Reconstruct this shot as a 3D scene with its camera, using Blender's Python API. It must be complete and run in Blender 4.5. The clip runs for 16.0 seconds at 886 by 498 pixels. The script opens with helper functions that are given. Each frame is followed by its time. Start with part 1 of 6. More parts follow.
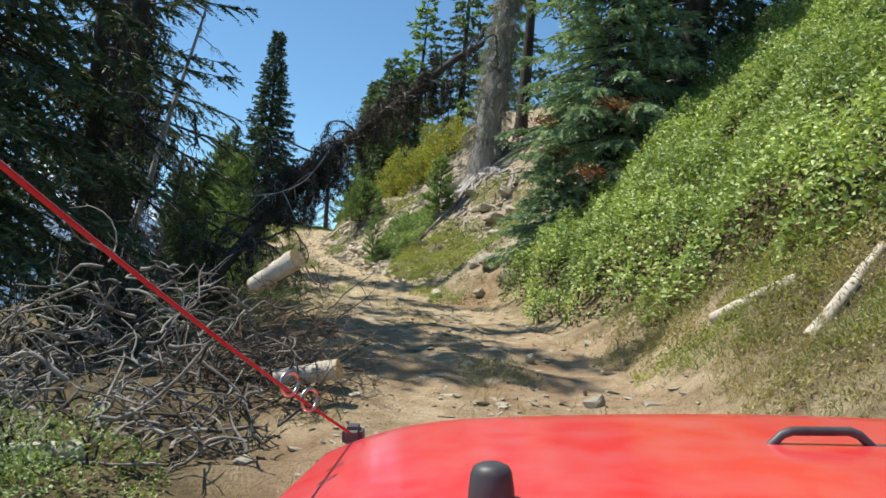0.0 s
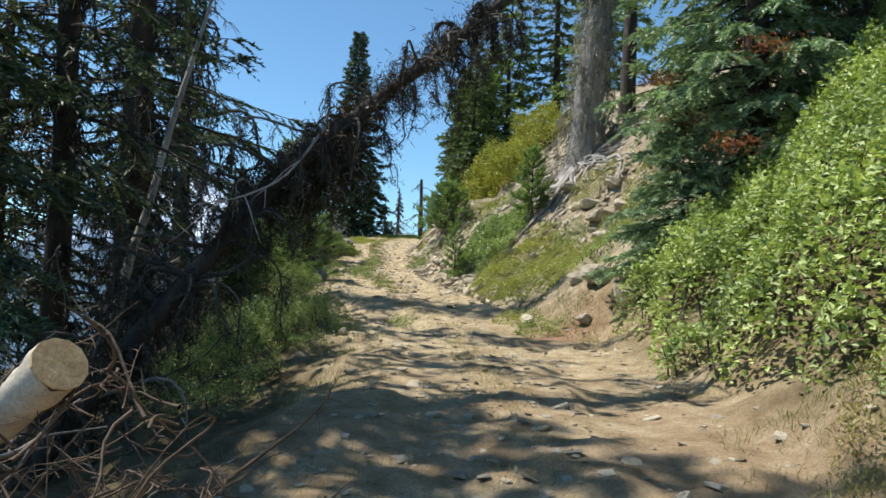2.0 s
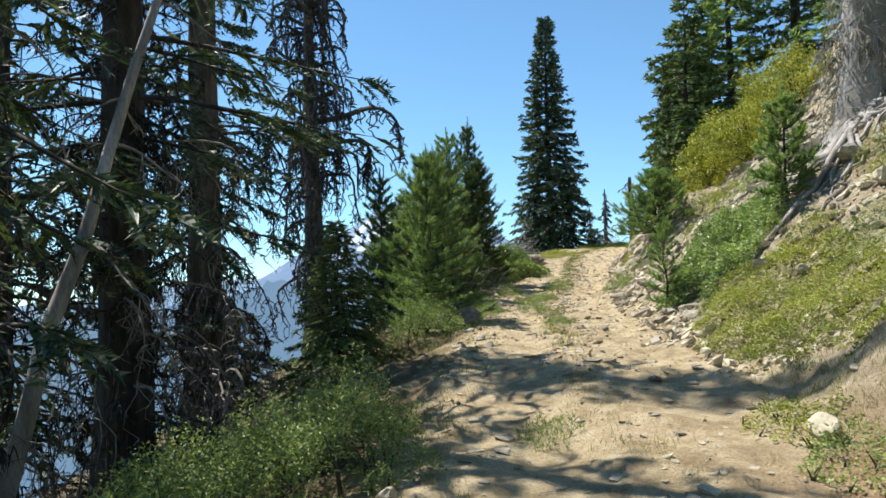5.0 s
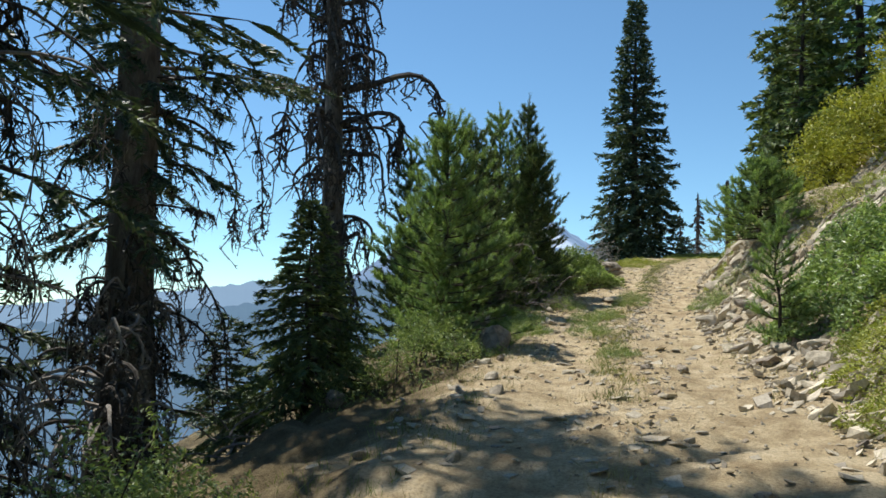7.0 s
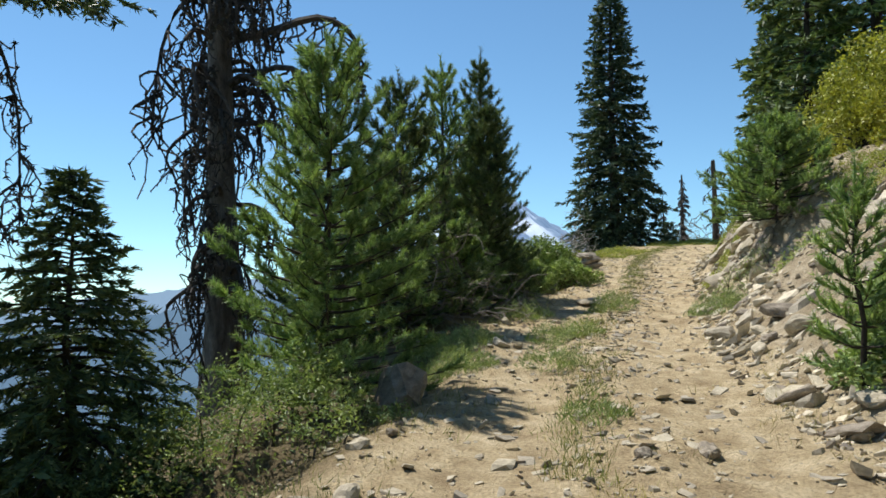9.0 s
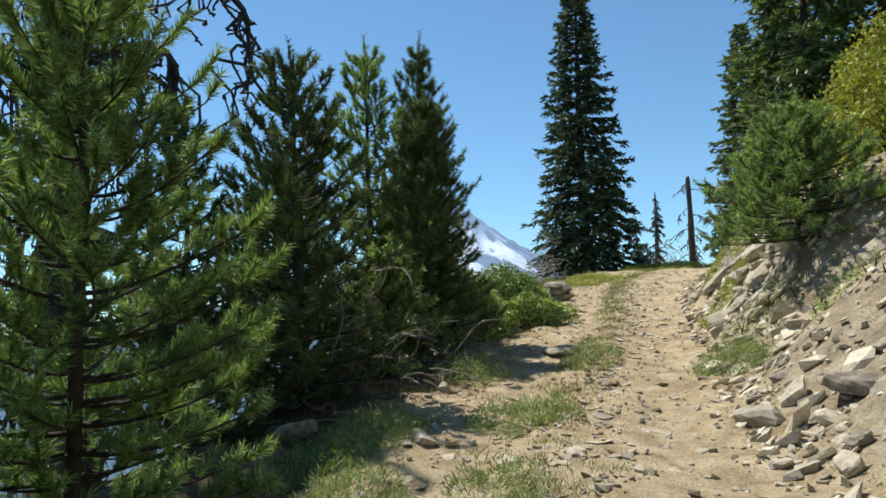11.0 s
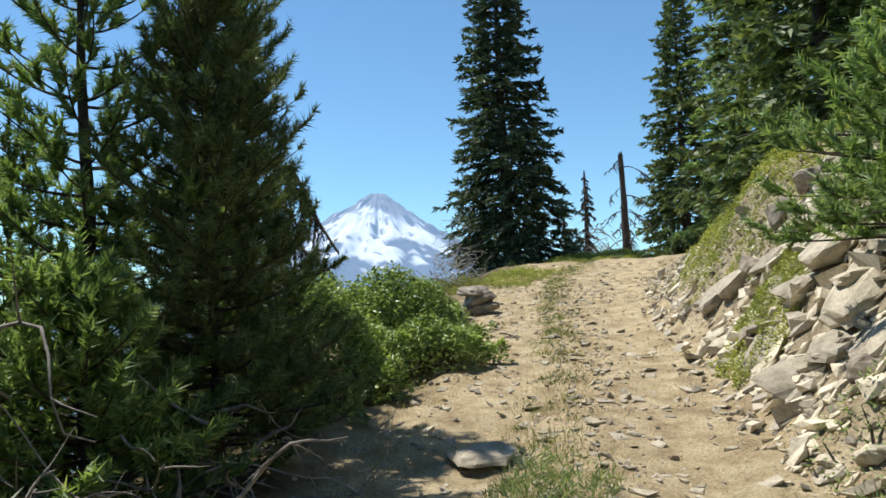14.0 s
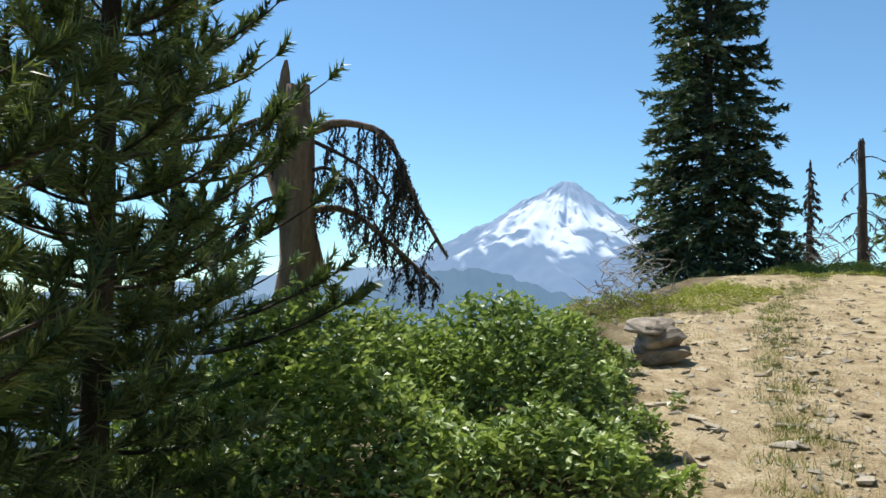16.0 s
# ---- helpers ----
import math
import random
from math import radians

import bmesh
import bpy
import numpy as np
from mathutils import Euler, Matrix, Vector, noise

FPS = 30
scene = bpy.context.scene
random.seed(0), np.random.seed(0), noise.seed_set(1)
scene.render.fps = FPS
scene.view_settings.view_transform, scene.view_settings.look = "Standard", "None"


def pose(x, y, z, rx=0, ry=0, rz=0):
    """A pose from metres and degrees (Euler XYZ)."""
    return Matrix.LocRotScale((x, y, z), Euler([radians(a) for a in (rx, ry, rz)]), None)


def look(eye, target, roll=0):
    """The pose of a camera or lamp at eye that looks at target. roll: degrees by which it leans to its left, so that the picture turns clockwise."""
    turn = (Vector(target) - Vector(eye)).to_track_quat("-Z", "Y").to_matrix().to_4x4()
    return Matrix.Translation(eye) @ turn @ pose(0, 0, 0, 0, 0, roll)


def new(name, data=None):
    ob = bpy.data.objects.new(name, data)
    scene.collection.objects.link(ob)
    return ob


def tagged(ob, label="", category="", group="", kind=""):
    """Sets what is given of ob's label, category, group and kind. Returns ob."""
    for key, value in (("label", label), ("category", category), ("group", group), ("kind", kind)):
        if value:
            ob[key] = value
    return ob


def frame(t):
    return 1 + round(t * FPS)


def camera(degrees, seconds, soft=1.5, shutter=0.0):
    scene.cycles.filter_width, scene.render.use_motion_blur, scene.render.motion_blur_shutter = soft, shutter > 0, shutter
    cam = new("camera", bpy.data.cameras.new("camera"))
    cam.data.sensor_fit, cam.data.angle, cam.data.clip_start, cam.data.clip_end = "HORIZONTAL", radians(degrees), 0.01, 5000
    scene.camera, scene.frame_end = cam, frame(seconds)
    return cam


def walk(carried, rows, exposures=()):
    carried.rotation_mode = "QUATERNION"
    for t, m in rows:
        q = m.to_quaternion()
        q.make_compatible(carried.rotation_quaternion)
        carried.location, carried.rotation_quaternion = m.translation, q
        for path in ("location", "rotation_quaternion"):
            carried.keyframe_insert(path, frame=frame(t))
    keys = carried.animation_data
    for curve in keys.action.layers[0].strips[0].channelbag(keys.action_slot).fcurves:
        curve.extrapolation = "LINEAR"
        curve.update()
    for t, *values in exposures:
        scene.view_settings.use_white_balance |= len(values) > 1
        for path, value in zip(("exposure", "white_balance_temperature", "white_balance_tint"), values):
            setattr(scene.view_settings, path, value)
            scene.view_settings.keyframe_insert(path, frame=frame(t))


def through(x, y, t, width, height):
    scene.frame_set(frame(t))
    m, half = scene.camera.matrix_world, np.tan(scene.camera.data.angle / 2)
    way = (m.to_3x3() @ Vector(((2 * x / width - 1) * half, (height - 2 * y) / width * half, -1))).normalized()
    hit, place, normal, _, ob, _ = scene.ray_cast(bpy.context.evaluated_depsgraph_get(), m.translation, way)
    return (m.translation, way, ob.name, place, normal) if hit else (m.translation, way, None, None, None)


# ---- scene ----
cam = camera(60.3, 16.0, soft=1.6)
PATH = [
    (0, (0.0, 0.0, 1.77), (-0.043, 1.998, 1.837), 5.0),
    (0.5, (0.096, 1.039, 1.835), (0.032, 3.036, 1.902), 4.2),
    (1, (0.157, 2.224, 1.969), (0.044, 4.219, 2.062), 4.6),
    (1.5, (0.159, 3.461, 2.018), (-0.006, 5.452, 2.094), 5.1),
    (2, (0.238, 4.661, 2.183), (-0.084, 6.635, 2.239), 2.3),
    (2.5, (0.172, 5.897, 2.296), (-0.236, 7.854, 2.314), 1.3),
    (3, (0.101, 7.216, 2.391), (-0.305, 9.174, 2.347), 3.5),
    (3.5, (0.003, 8.357, 2.43), (-0.429, 10.309, 2.406), 4.0),
    (4, (-0.094, 9.57, 2.558), (-0.707, 11.472, 2.631), 1.9),
    (4.5, (-0.236, 10.746, 2.629), (-1.003, 12.591, 2.728), -0.2),
    (5, (-0.559, 12.054, 2.666), (-1.423, 13.856, 2.746), -1.4),
    (5.2, (-0.646, 12.683, 2.673), (-1.517, 14.481, 2.74), -0.3),
    (7.3, (-1.711, 17.09, 2.711), (-2.782, 18.777, 2.811), 1.1),
    (7.5, (-1.87, 17.565, 2.757), (-2.936, 19.254, 2.864), 1.0),
    (8, (-2.235, 18.676, 2.838), (-3.279, 20.379, 2.929), -0.5),
    (8.2, (-2.39, 19.145, 2.85), (-3.416, 20.86, 2.928), -1.0),
    (10.5, (-3.82, 23.32, 3.149), (-4.846, 25.035, 3.236), -0.1),
    (11, (-4.176, 24.297, 3.231), (-5.127, 26.052, 3.367), -1.6),
    (11.5, (-4.496, 25.343, 3.296), (-5.291, 27.177, 3.384), -4.3),
    (12, (-4.876, 26.213, 3.384), (-5.654, 28.055, 3.435), -3.5),
    (12.5, (-5.243, 27.178, 3.492), (-6.026, 29.018, 3.513), -3.9),
    (13, (-5.58, 28.162, 3.566), (-6.336, 30.014, 3.551), -4.8),
    (13.5, (-5.952, 29.16, 3.661), (-6.667, 31.027, 3.646), -3.9),
    (14, (-6.3, 30.221, 3.788), (-7.062, 32.068, 3.875), -2.6),
    (14.5, (-6.764, 31.443, 3.925), (-7.707, 33.198, 4.101), -0.5),
    (15, (-7.117, 32.455, 4.019), (-8.149, 34.162, 4.156), -0.0),
    (15.5, (-7.473, 33.576, 4.121), (-8.538, 35.267, 4.209), 0.2),
    (16, (-7.847, 34.812, 4.229), (-9.033, 36.421, 4.288), 1.3),
]
walk(cam, [(t, look(eye, target, roll)) for t, eye, target, roll in PATH], [(0.0, 0.38), (2.5, 0.42), (3.2, 0.48), (4.5, 0.62), (5.2, 0.58), (7.3, 0.25), (10.3, 0.30), (13.5, 0.34), (14.7, 0.42), (16.0, 0.42)])

# ---- daylight: clear summer sky, high sun over the valley side ----
SUN_AZ, SUN_EL = 78.0, 61.0   # degrees to the left of +y, degrees up
sun_dir = Vector((-math.sin(radians(SUN_AZ)) * math.cos(radians(SUN_EL)), math.cos(radians(SUN_AZ)) * math.cos(radians(SUN_EL)), math.sin(radians(SUN_EL))))
world = bpy.data.worlds.new("sky")
scene.world = world
world.use_nodes = True
wn = world.node_tree
sky = wn.nodes.new("ShaderNodeTexSky")
sky.sky_type = "NISHITA"
sky.sun_disc = False
sky.sun_elevation = radians(SUN_EL)
sky.sun_rotation = radians(-SUN_AZ)
sky.altitude = 1400
sky.air_density = 1.0
sky.dust_density = 0.0
sky.ozone_density = 1.5
above = wn.nodes.new("ShaderNodeTexCoord")
lift = wn.nodes.new("ShaderNodeVectorMath")
lift.operation = "ADD"
lift.inputs[1].default_value = (0, 0, 0.04)
clear = wn.nodes.new("ShaderNodeVectorMath")
clear.operation = "NORMALIZE"
wn.links.new(above.outputs["Generated"], lift.inputs[0])
wn.links.new(lift.outputs[0], clear.inputs[0])
wn.links.new(clear.outputs[0], sky.inputs[0])
deep = wn.nodes.new("ShaderNodeMix")
deep.data_type, deep.blend_type = "RGBA", "MULTIPLY"
deep.inputs[0].default_value = 1.0
deep.inputs[7].default_value = (0.74, 0.99, 1.04, 1)
wn.links.new(sky.outputs[0], deep.inputs[6])
wn.links.new(deep.outputs[2], wn.nodes["Background"].inputs[0])
wn.nodes["Background"].inputs[1].default_value = 0.122
sun_data = bpy.data.lights.new("sun", "SUN")
sun_data.energy, sun_data.angle, sun_data.color = 5.0, radians(0.53), (1.0, 0.95, 0.87)
sun = new("sun", sun_data)
sun.matrix_world = look(sun_dir * 100, (0, 0, 0))


# ---- materials ----
def nodes_of(name):
    m = bpy.data.materials.new(name)
    m.use_nodes = True
    nt = m.node_tree
    return m, nt, nt.nodes["Principled BSDF"]


def add(nt, kind, **values):
    n = nt.nodes.new(kind)
    for k, v in values.items():
        n.inputs[k].default_value = v
    return n


def ramp(nt, source, stops):
    r = nt.nodes.new("ShaderNodeValToRGB")
    while len(r.color_ramp.elements) < len(stops):
        r.color_ramp.elements.new(0.5)
    for e, (p, c) in zip(r.color_ramp.elements, stops):
        e.position, e.color = p, (*c, 1)
    nt.links.new(source, r.inputs[0])
    return r.outputs[0]


def noise_out(nt, scale, detail=6.0, rough=0.6):
    co = nt.nodes.new("ShaderNodeTexCoord")
    n = add(nt, "ShaderNodeTexNoise", Scale=scale, Detail=detail, Roughness=rough)
    nt.links.new(co.outputs["Object"], n.inputs["Vector"])
    return n.outputs[0]


def mix(nt, fac, a, b, blend="MIX"):
    m = nt.nodes.new("ShaderNodeMix")
    m.data_type, m.blend_type = "RGBA", blend
    for sock, v in ((m.inputs[0], fac), (m.inputs[6], a), (m.inputs[7], b)):
        if isinstance(v, (int, float)):
            sock.default_value = v
        elif isinstance(v, tuple):
            sock.default_value = (*v, 1)
        else:
            nt.links.new(v, sock)
    return m.outputs[2]


def bump(nt, bsdf, height, strength, distance):
    b = add(nt, "ShaderNodeBump", Strength=strength, Distance=distance)
    nt.links.new(height, b.inputs["Height"])
    nt.links.new(b.outputs[0], bsdf.inputs["Normal"])


def leaf_mat(name, dark, mid, light, through=0.35, gloss=0.5, patch=0.8):
    """Foliage: colour differs from leaf to leaf and from patch to patch, and light passes through."""
    m, nt, bsdf = nodes_of(name)
    geo = nt.nodes.new("ShaderNodeNewGeometry")
    leaf = ramp(nt, geo.outputs["Random Per Island"], [(0.0, dark), (0.5, mid), (1.0, light)])
    patchy = ramp(nt, noise_out(nt, patch, 3.0), [(0.35, (0.62, 0.66, 0.62)), (0.65, (1.2, 1.15, 1.0))])
    col = mix(nt, 1.0, leaf, patchy, "MULTIPLY")
    nt.links.new(col, bsdf.inputs["Base Color"])
    bsdf.inputs["Roughness"].default_value = gloss
    bsdf.inputs["Specular IOR Level"].default_value = 0.35
    tr = nt.nodes.new("ShaderNodeBsdfTranslucent")
    nt.links.new(mix(nt, 1.0, col, (1.0, 1.05, 0.5), "MULTIPLY"), tr.inputs[0])
    mx = add(nt, "ShaderNodeMixShader", Fac=through)
    nt.links.new(bsdf.outputs[0], mx.inputs[1])
    nt.links.new(tr.outputs[0], mx.inputs[2])
    nt.links.new(mx.outputs[0], nt.nodes["Material Output"].inputs[0])
    return m


def solid_mat(name, stops, scale=8.0, fine=60.0, rough=0.9, relief=0.4, depth=0.02, stretch=None, per_object=0.0):
    """Bark, wood, stone: two scales of noise in colour and relief."""
    m, nt, bsdf = nodes_of(name)
    co = nt.nodes.new("ShaderNodeTexCoord")
    mp = nt.nodes.new("ShaderNodeMapping")
    mp.inputs["Scale"].default_value = stretch or (1, 1, 1)
    nt.links.new(co.outputs["Object"], mp.inputs[0])
    big = add(nt, "ShaderNodeTexNoise", Scale=scale, Detail=5.0, Roughness=0.6)
    small = add(nt, "ShaderNodeTexNoise", Scale=fine, Detail=4.0, Roughness=0.7)
    for n in (big, small):
        nt.links.new(mp.outputs[0], n.inputs["Vector"])
    col = ramp(nt, big.outputs[0], stops)
    grain = ramp(nt, small.outputs[0], [(0.3, (0.6, 0.6, 0.6)), (0.7, (1.25, 1.25, 1.25))])
    col = mix(nt, 0.8, col, grain, "MULTIPLY")
    if per_object:
        isle = nt.nodes.new("ShaderNodeNewGeometry")
        col = mix(nt, 1.0, col, ramp(nt, isle.outputs["Random Per Island"], [(0.0, (0.62, 0.62, 0.64)), (0.5, (1.0, 0.99, 0.97)), (1.0, (1.15, 1.14, 1.1))]), "MULTIPLY")
        info = nt.nodes.new("ShaderNodeObjectInfo")
        tone = ramp(nt, info.outputs["Random"], [(0.0, (1 - per_object,) * 3), (1.0, (1 + per_object,) * 3)])
        col = mix(nt, 1.0, col, tone, "MULTIPLY")
    nt.links.new(col, bsdf.inputs["Base Color"])
    bsdf.inputs["Roughness"].default_value = rough
    bsdf.inputs["Specular IOR Level"].default_value = 0.25
    height = mix(nt, 0.5, big.outputs[0], small.outputs[0])
    bump(nt, bsdf, height, relief, depth)
    return m


def attr(nt, name):
    a = nt.nodes.new("ShaderNodeAttribute")
    a.attribute_name = name
    return a.outputs["Fac"]


def ground_mat():
    m, nt, bsdf = nodes_of("mountain_soil")
    big, mid, fine = noise_out(nt, 0.5, 4.0), noise_out(nt, 3.0, 8.0, 0.65), noise_out(nt, 38.0, 6.0, 0.7)
    tan = ramp(nt, mid, [(0.32, (0.30, 0.225, 0.13)), (0.5, (0.47, 0.375, 0.23)), (0.68, (0.62, 0.52, 0.345))])
    grit = ramp(nt, fine, [(0.32, (0.55, 0.52, 0.5)), (0.5, (1.0, 1.0, 1.0)), (0.72, (1.28, 1.26, 1.22))])
    road = mix(nt, 0.85, tan, grit, "MULTIPLY")
    duff = ramp(nt, mid, [(0.3, (0.07, 0.055, 0.03)), (0.55, (0.17, 0.135, 0.075)), (0.75, (0.27, 0.22, 0.12))])
    duff = mix(nt, 0.8, duff, grit, "MULTIPLY")
    scree = ramp(nt, mid, [(0.3, (0.20, 0.155, 0.10)), (0.5, (0.37, 0.305, 0.205)), (0.7, (0.53, 0.455, 0.33))])
    scree = mix(nt, 0.9, scree, grit, "MULTIPLY")
    forest = ramp(nt, big, [(0.35, (0.035, 0.05, 0.03)), (0.65, (0.08, 0.10, 0.055))])
    col = mix(nt, attr(nt, "duff"), road, duff)
    col = mix(nt, attr(nt, "scree"), col, scree)
    crown = mix(nt, 1.0, tan, ramp(nt, fine, [(0.33, (0.55, 0.53, 0.5)), (0.5, (0.95, 0.94, 0.92)), (0.68, (1.3, 1.28, 1.25))]), "MULTIPLY")
    col = mix(nt, attr(nt, "crown"), col, crown)
    rusty = ramp(nt, mid, [(0.3, (0.22, 0.125, 0.07)), (0.7, (0.38, 0.24, 0.15))])
    col = mix(nt, attr(nt, "rust"), col, mix(nt, 0.8, rusty, grit, "MULTIPLY"))
    col = mix(nt, attr(nt, "forest"), col, forest)
    nt.links.new(col, bsdf.inputs["Base Color"])
    bsdf.inputs["Roughness"].default_value = 0.95
    bsdf.inputs["Specular IOR Level"].default_value = 0.15
    bump(nt, bsdf, mix(nt, 0.6, mid, fine), 0.9, 0.08)
    return m


SOIL = ground_mat()
BARK = solid_mat("dark_bark", [(0.3, (0.03, 0.024, 0.02)), (0.6, (0.085, 0.07, 0.058)), (0.8, (0.16, 0.14, 0.12))], 6, 40, relief=0.8, depth=0.03, stretch=(1, 1, 0.25))
GREYBARK = solid_mat("grey_brown_bark", [(0.3, (0.07, 0.058, 0.047)), (0.55, (0.17, 0.145, 0.12)), (0.8, (0.30, 0.265, 0.225))], 6, 40, relief=0.9, depth=0.03, stretch=(1, 1, 0.25))
RUSTWOOD = solid_mat("split_brown_dead_wood", [(0.3, (0.10, 0.07, 0.05)), (0.55, (0.25, 0.175, 0.12)), (0.8, (0.42, 0.33, 0.25))], 5, 45, relief=0.9, depth=0.03, stretch=(1, 1, 0.15))
GREYWOOD = solid_mat("weathered_grey_wood", [(0.3, (0.20, 0.18, 0.16)), (0.55, (0.40, 0.37, 0.34)), (0.8, (0.58, 0.55, 0.51))], 5, 50, relief=0.7, depth=0.02, stretch=(1, 1, 0.2))
SPLITWOOD = solid_mat("fresh_cut_wood", [(0.3, (0.42, 0.28, 0.13)), (0.6, (0.62, 0.46, 0.26)), (0.8, (0.72, 0.58, 0.38))], 9, 60, relief=0.5, depth=0.01)
PALEWOOD = solid_mat("pale_cut_wood", [(0.3, (0.42, 0.36, 0.28)), (0.6, (0.60, 0.53, 0.43)), (0.8, (0.74, 0.68, 0.58))], 5, 50, relief=0.8, depth=0.01)
TWIG = solid_mat("dead_twig", [(0.3, (0.035, 0.031, 0.027)), (0.7, (0.12, 0.107, 0.094))], 7, 40, relief=0.3)
GREYTWIG = solid_mat("grey_dead_twig", [(0.3, (0.13, 0.115, 0.10)), (0.7, (0.36, 0.33, 0.29))], 7, 40, relief=0.3)
REDTWIG = solid_mat("brown_brush_twig", [(0.3, (0.06, 0.042, 0.03)), (0.7, (0.19, 0.14, 0.105))], 7, 40, relief=0.3)
ROCK = solid_mat("tan_rock", [(0.3, (0.28, 0.245, 0.18)), (0.5, (0.46, 0.41, 0.315)), (0.75, (0.57, 0.51, 0.405))], 4, 40, relief=0.45, depth=0.012, per_object=0.25)
BROWNROCK = solid_mat("brown_stone", [(0.3, (0.17, 0.13, 0.09)), (0.5, (0.30, 0.24, 0.17)), (0.75, (0.45, 0.38, 0.29))], 4, 45, relief=0.6, depth=0.03)
GREYROCK = solid_mat("grey_rock", [(0.3, (0.16, 0.135, 0.105)), (0.5, (0.29, 0.25, 0.20)), (0.75, (0.44, 0.39, 0.325))], 5, 45, relief=0.6, depth=0.03, per_object=0.2)
FIR = leaf_mat("fir_needles", (0.031, 0.058, 0.037), (0.075, 0.117, 0.072), (0.19, 0.24, 0.14), 0.18)
BLUEFIR = leaf_mat("blue_green_fir_needles", (0.16, 0.26, 0.18), (0.32, 0.445, 0.31), (0.50, 0.60, 0.42), 0.25)
PINE = leaf_mat("pine_needles", (0.11, 0.185, 0.075), (0.25, 0.37, 0.155), (0.43, 0.545, 0.265), 0.38, patch=2.5)
DARKPINE = leaf_mat("dark_pine_needles", (0.062, 0.10, 0.049), (0.135, 0.19, 0.085), (0.26, 0.32, 0.145), 0.25, patch=2.5)
BUSHLEAF = leaf_mat("bright_shrub_leaf", (0.18, 0.25, 0.075), (0.37, 0.47, 0.165), (0.57, 0.66, 0.32), 0.25, 0.5)
DARKLEAF = leaf_mat("deep_green_shrub_leaf", (0.14, 0.21, 0.075), (0.28, 0.38, 0.145), (0.50, 0.60, 0.32), 0.3, 0.36)
YELLOWLEAF = leaf_mat("yellow_green_shrub_leaf", (0.22, 0.23, 0.035), (0.43, 0.43, 0.07), (0.58, 0.58, 0.14), 0.3, 0.45)
MATLEAF = leaf_mat("olive_ground_cover_leaf", (0.20, 0.23, 0.055), (0.31, 0.345, 0.085), (0.42, 0.445, 0.14), 0.3)
SAGE = leaf_mat("grey_green_brush_leaf", (0.15, 0.215, 0.07), (0.28, 0.36, 0.14), (0.44, 0.51, 0.23), 0.35)
BRUSH = leaf_mat("mid_green_brush_leaf", (0.12, 0.18, 0.07), (0.25, 0.335, 0.145), (0.43, 0.50, 0.25), 0.3, patch=2.0)
DRYGRASS = leaf_mat("dry_grass", (0.24, 0.21, 0.09), (0.38, 0.33, 0.16), (0.52, 0.47, 0.27), 0.35)
GRASS = leaf_mat("green_grass", (0.10, 0.14, 0.04), (0.18, 0.23, 0.07), (0.30, 0.33, 0.13), 0.35)
REDNEEDLE = leaf_mat("dead_red_needles", (0.16, 0.045, 0.02), (0.28, 0.09, 0.04), (0.40, 0.16, 0.08), 0.3)
MOSS = leaf_mat("dark_hanging_lichen", (0.016, 0.013, 0.010), (0.035, 0.029, 0.022), (0.065, 0.052, 0.038), 0.15)
GREYMOSS = leaf_mat("pale_grey_lichen", (0.16, 0.145, 0.125), (0.29, 0.27, 0.24), (0.44, 0.42, 0.38), 0.15)


# ---- mesh helpers ----
RNG = np.random.default_rng(7)


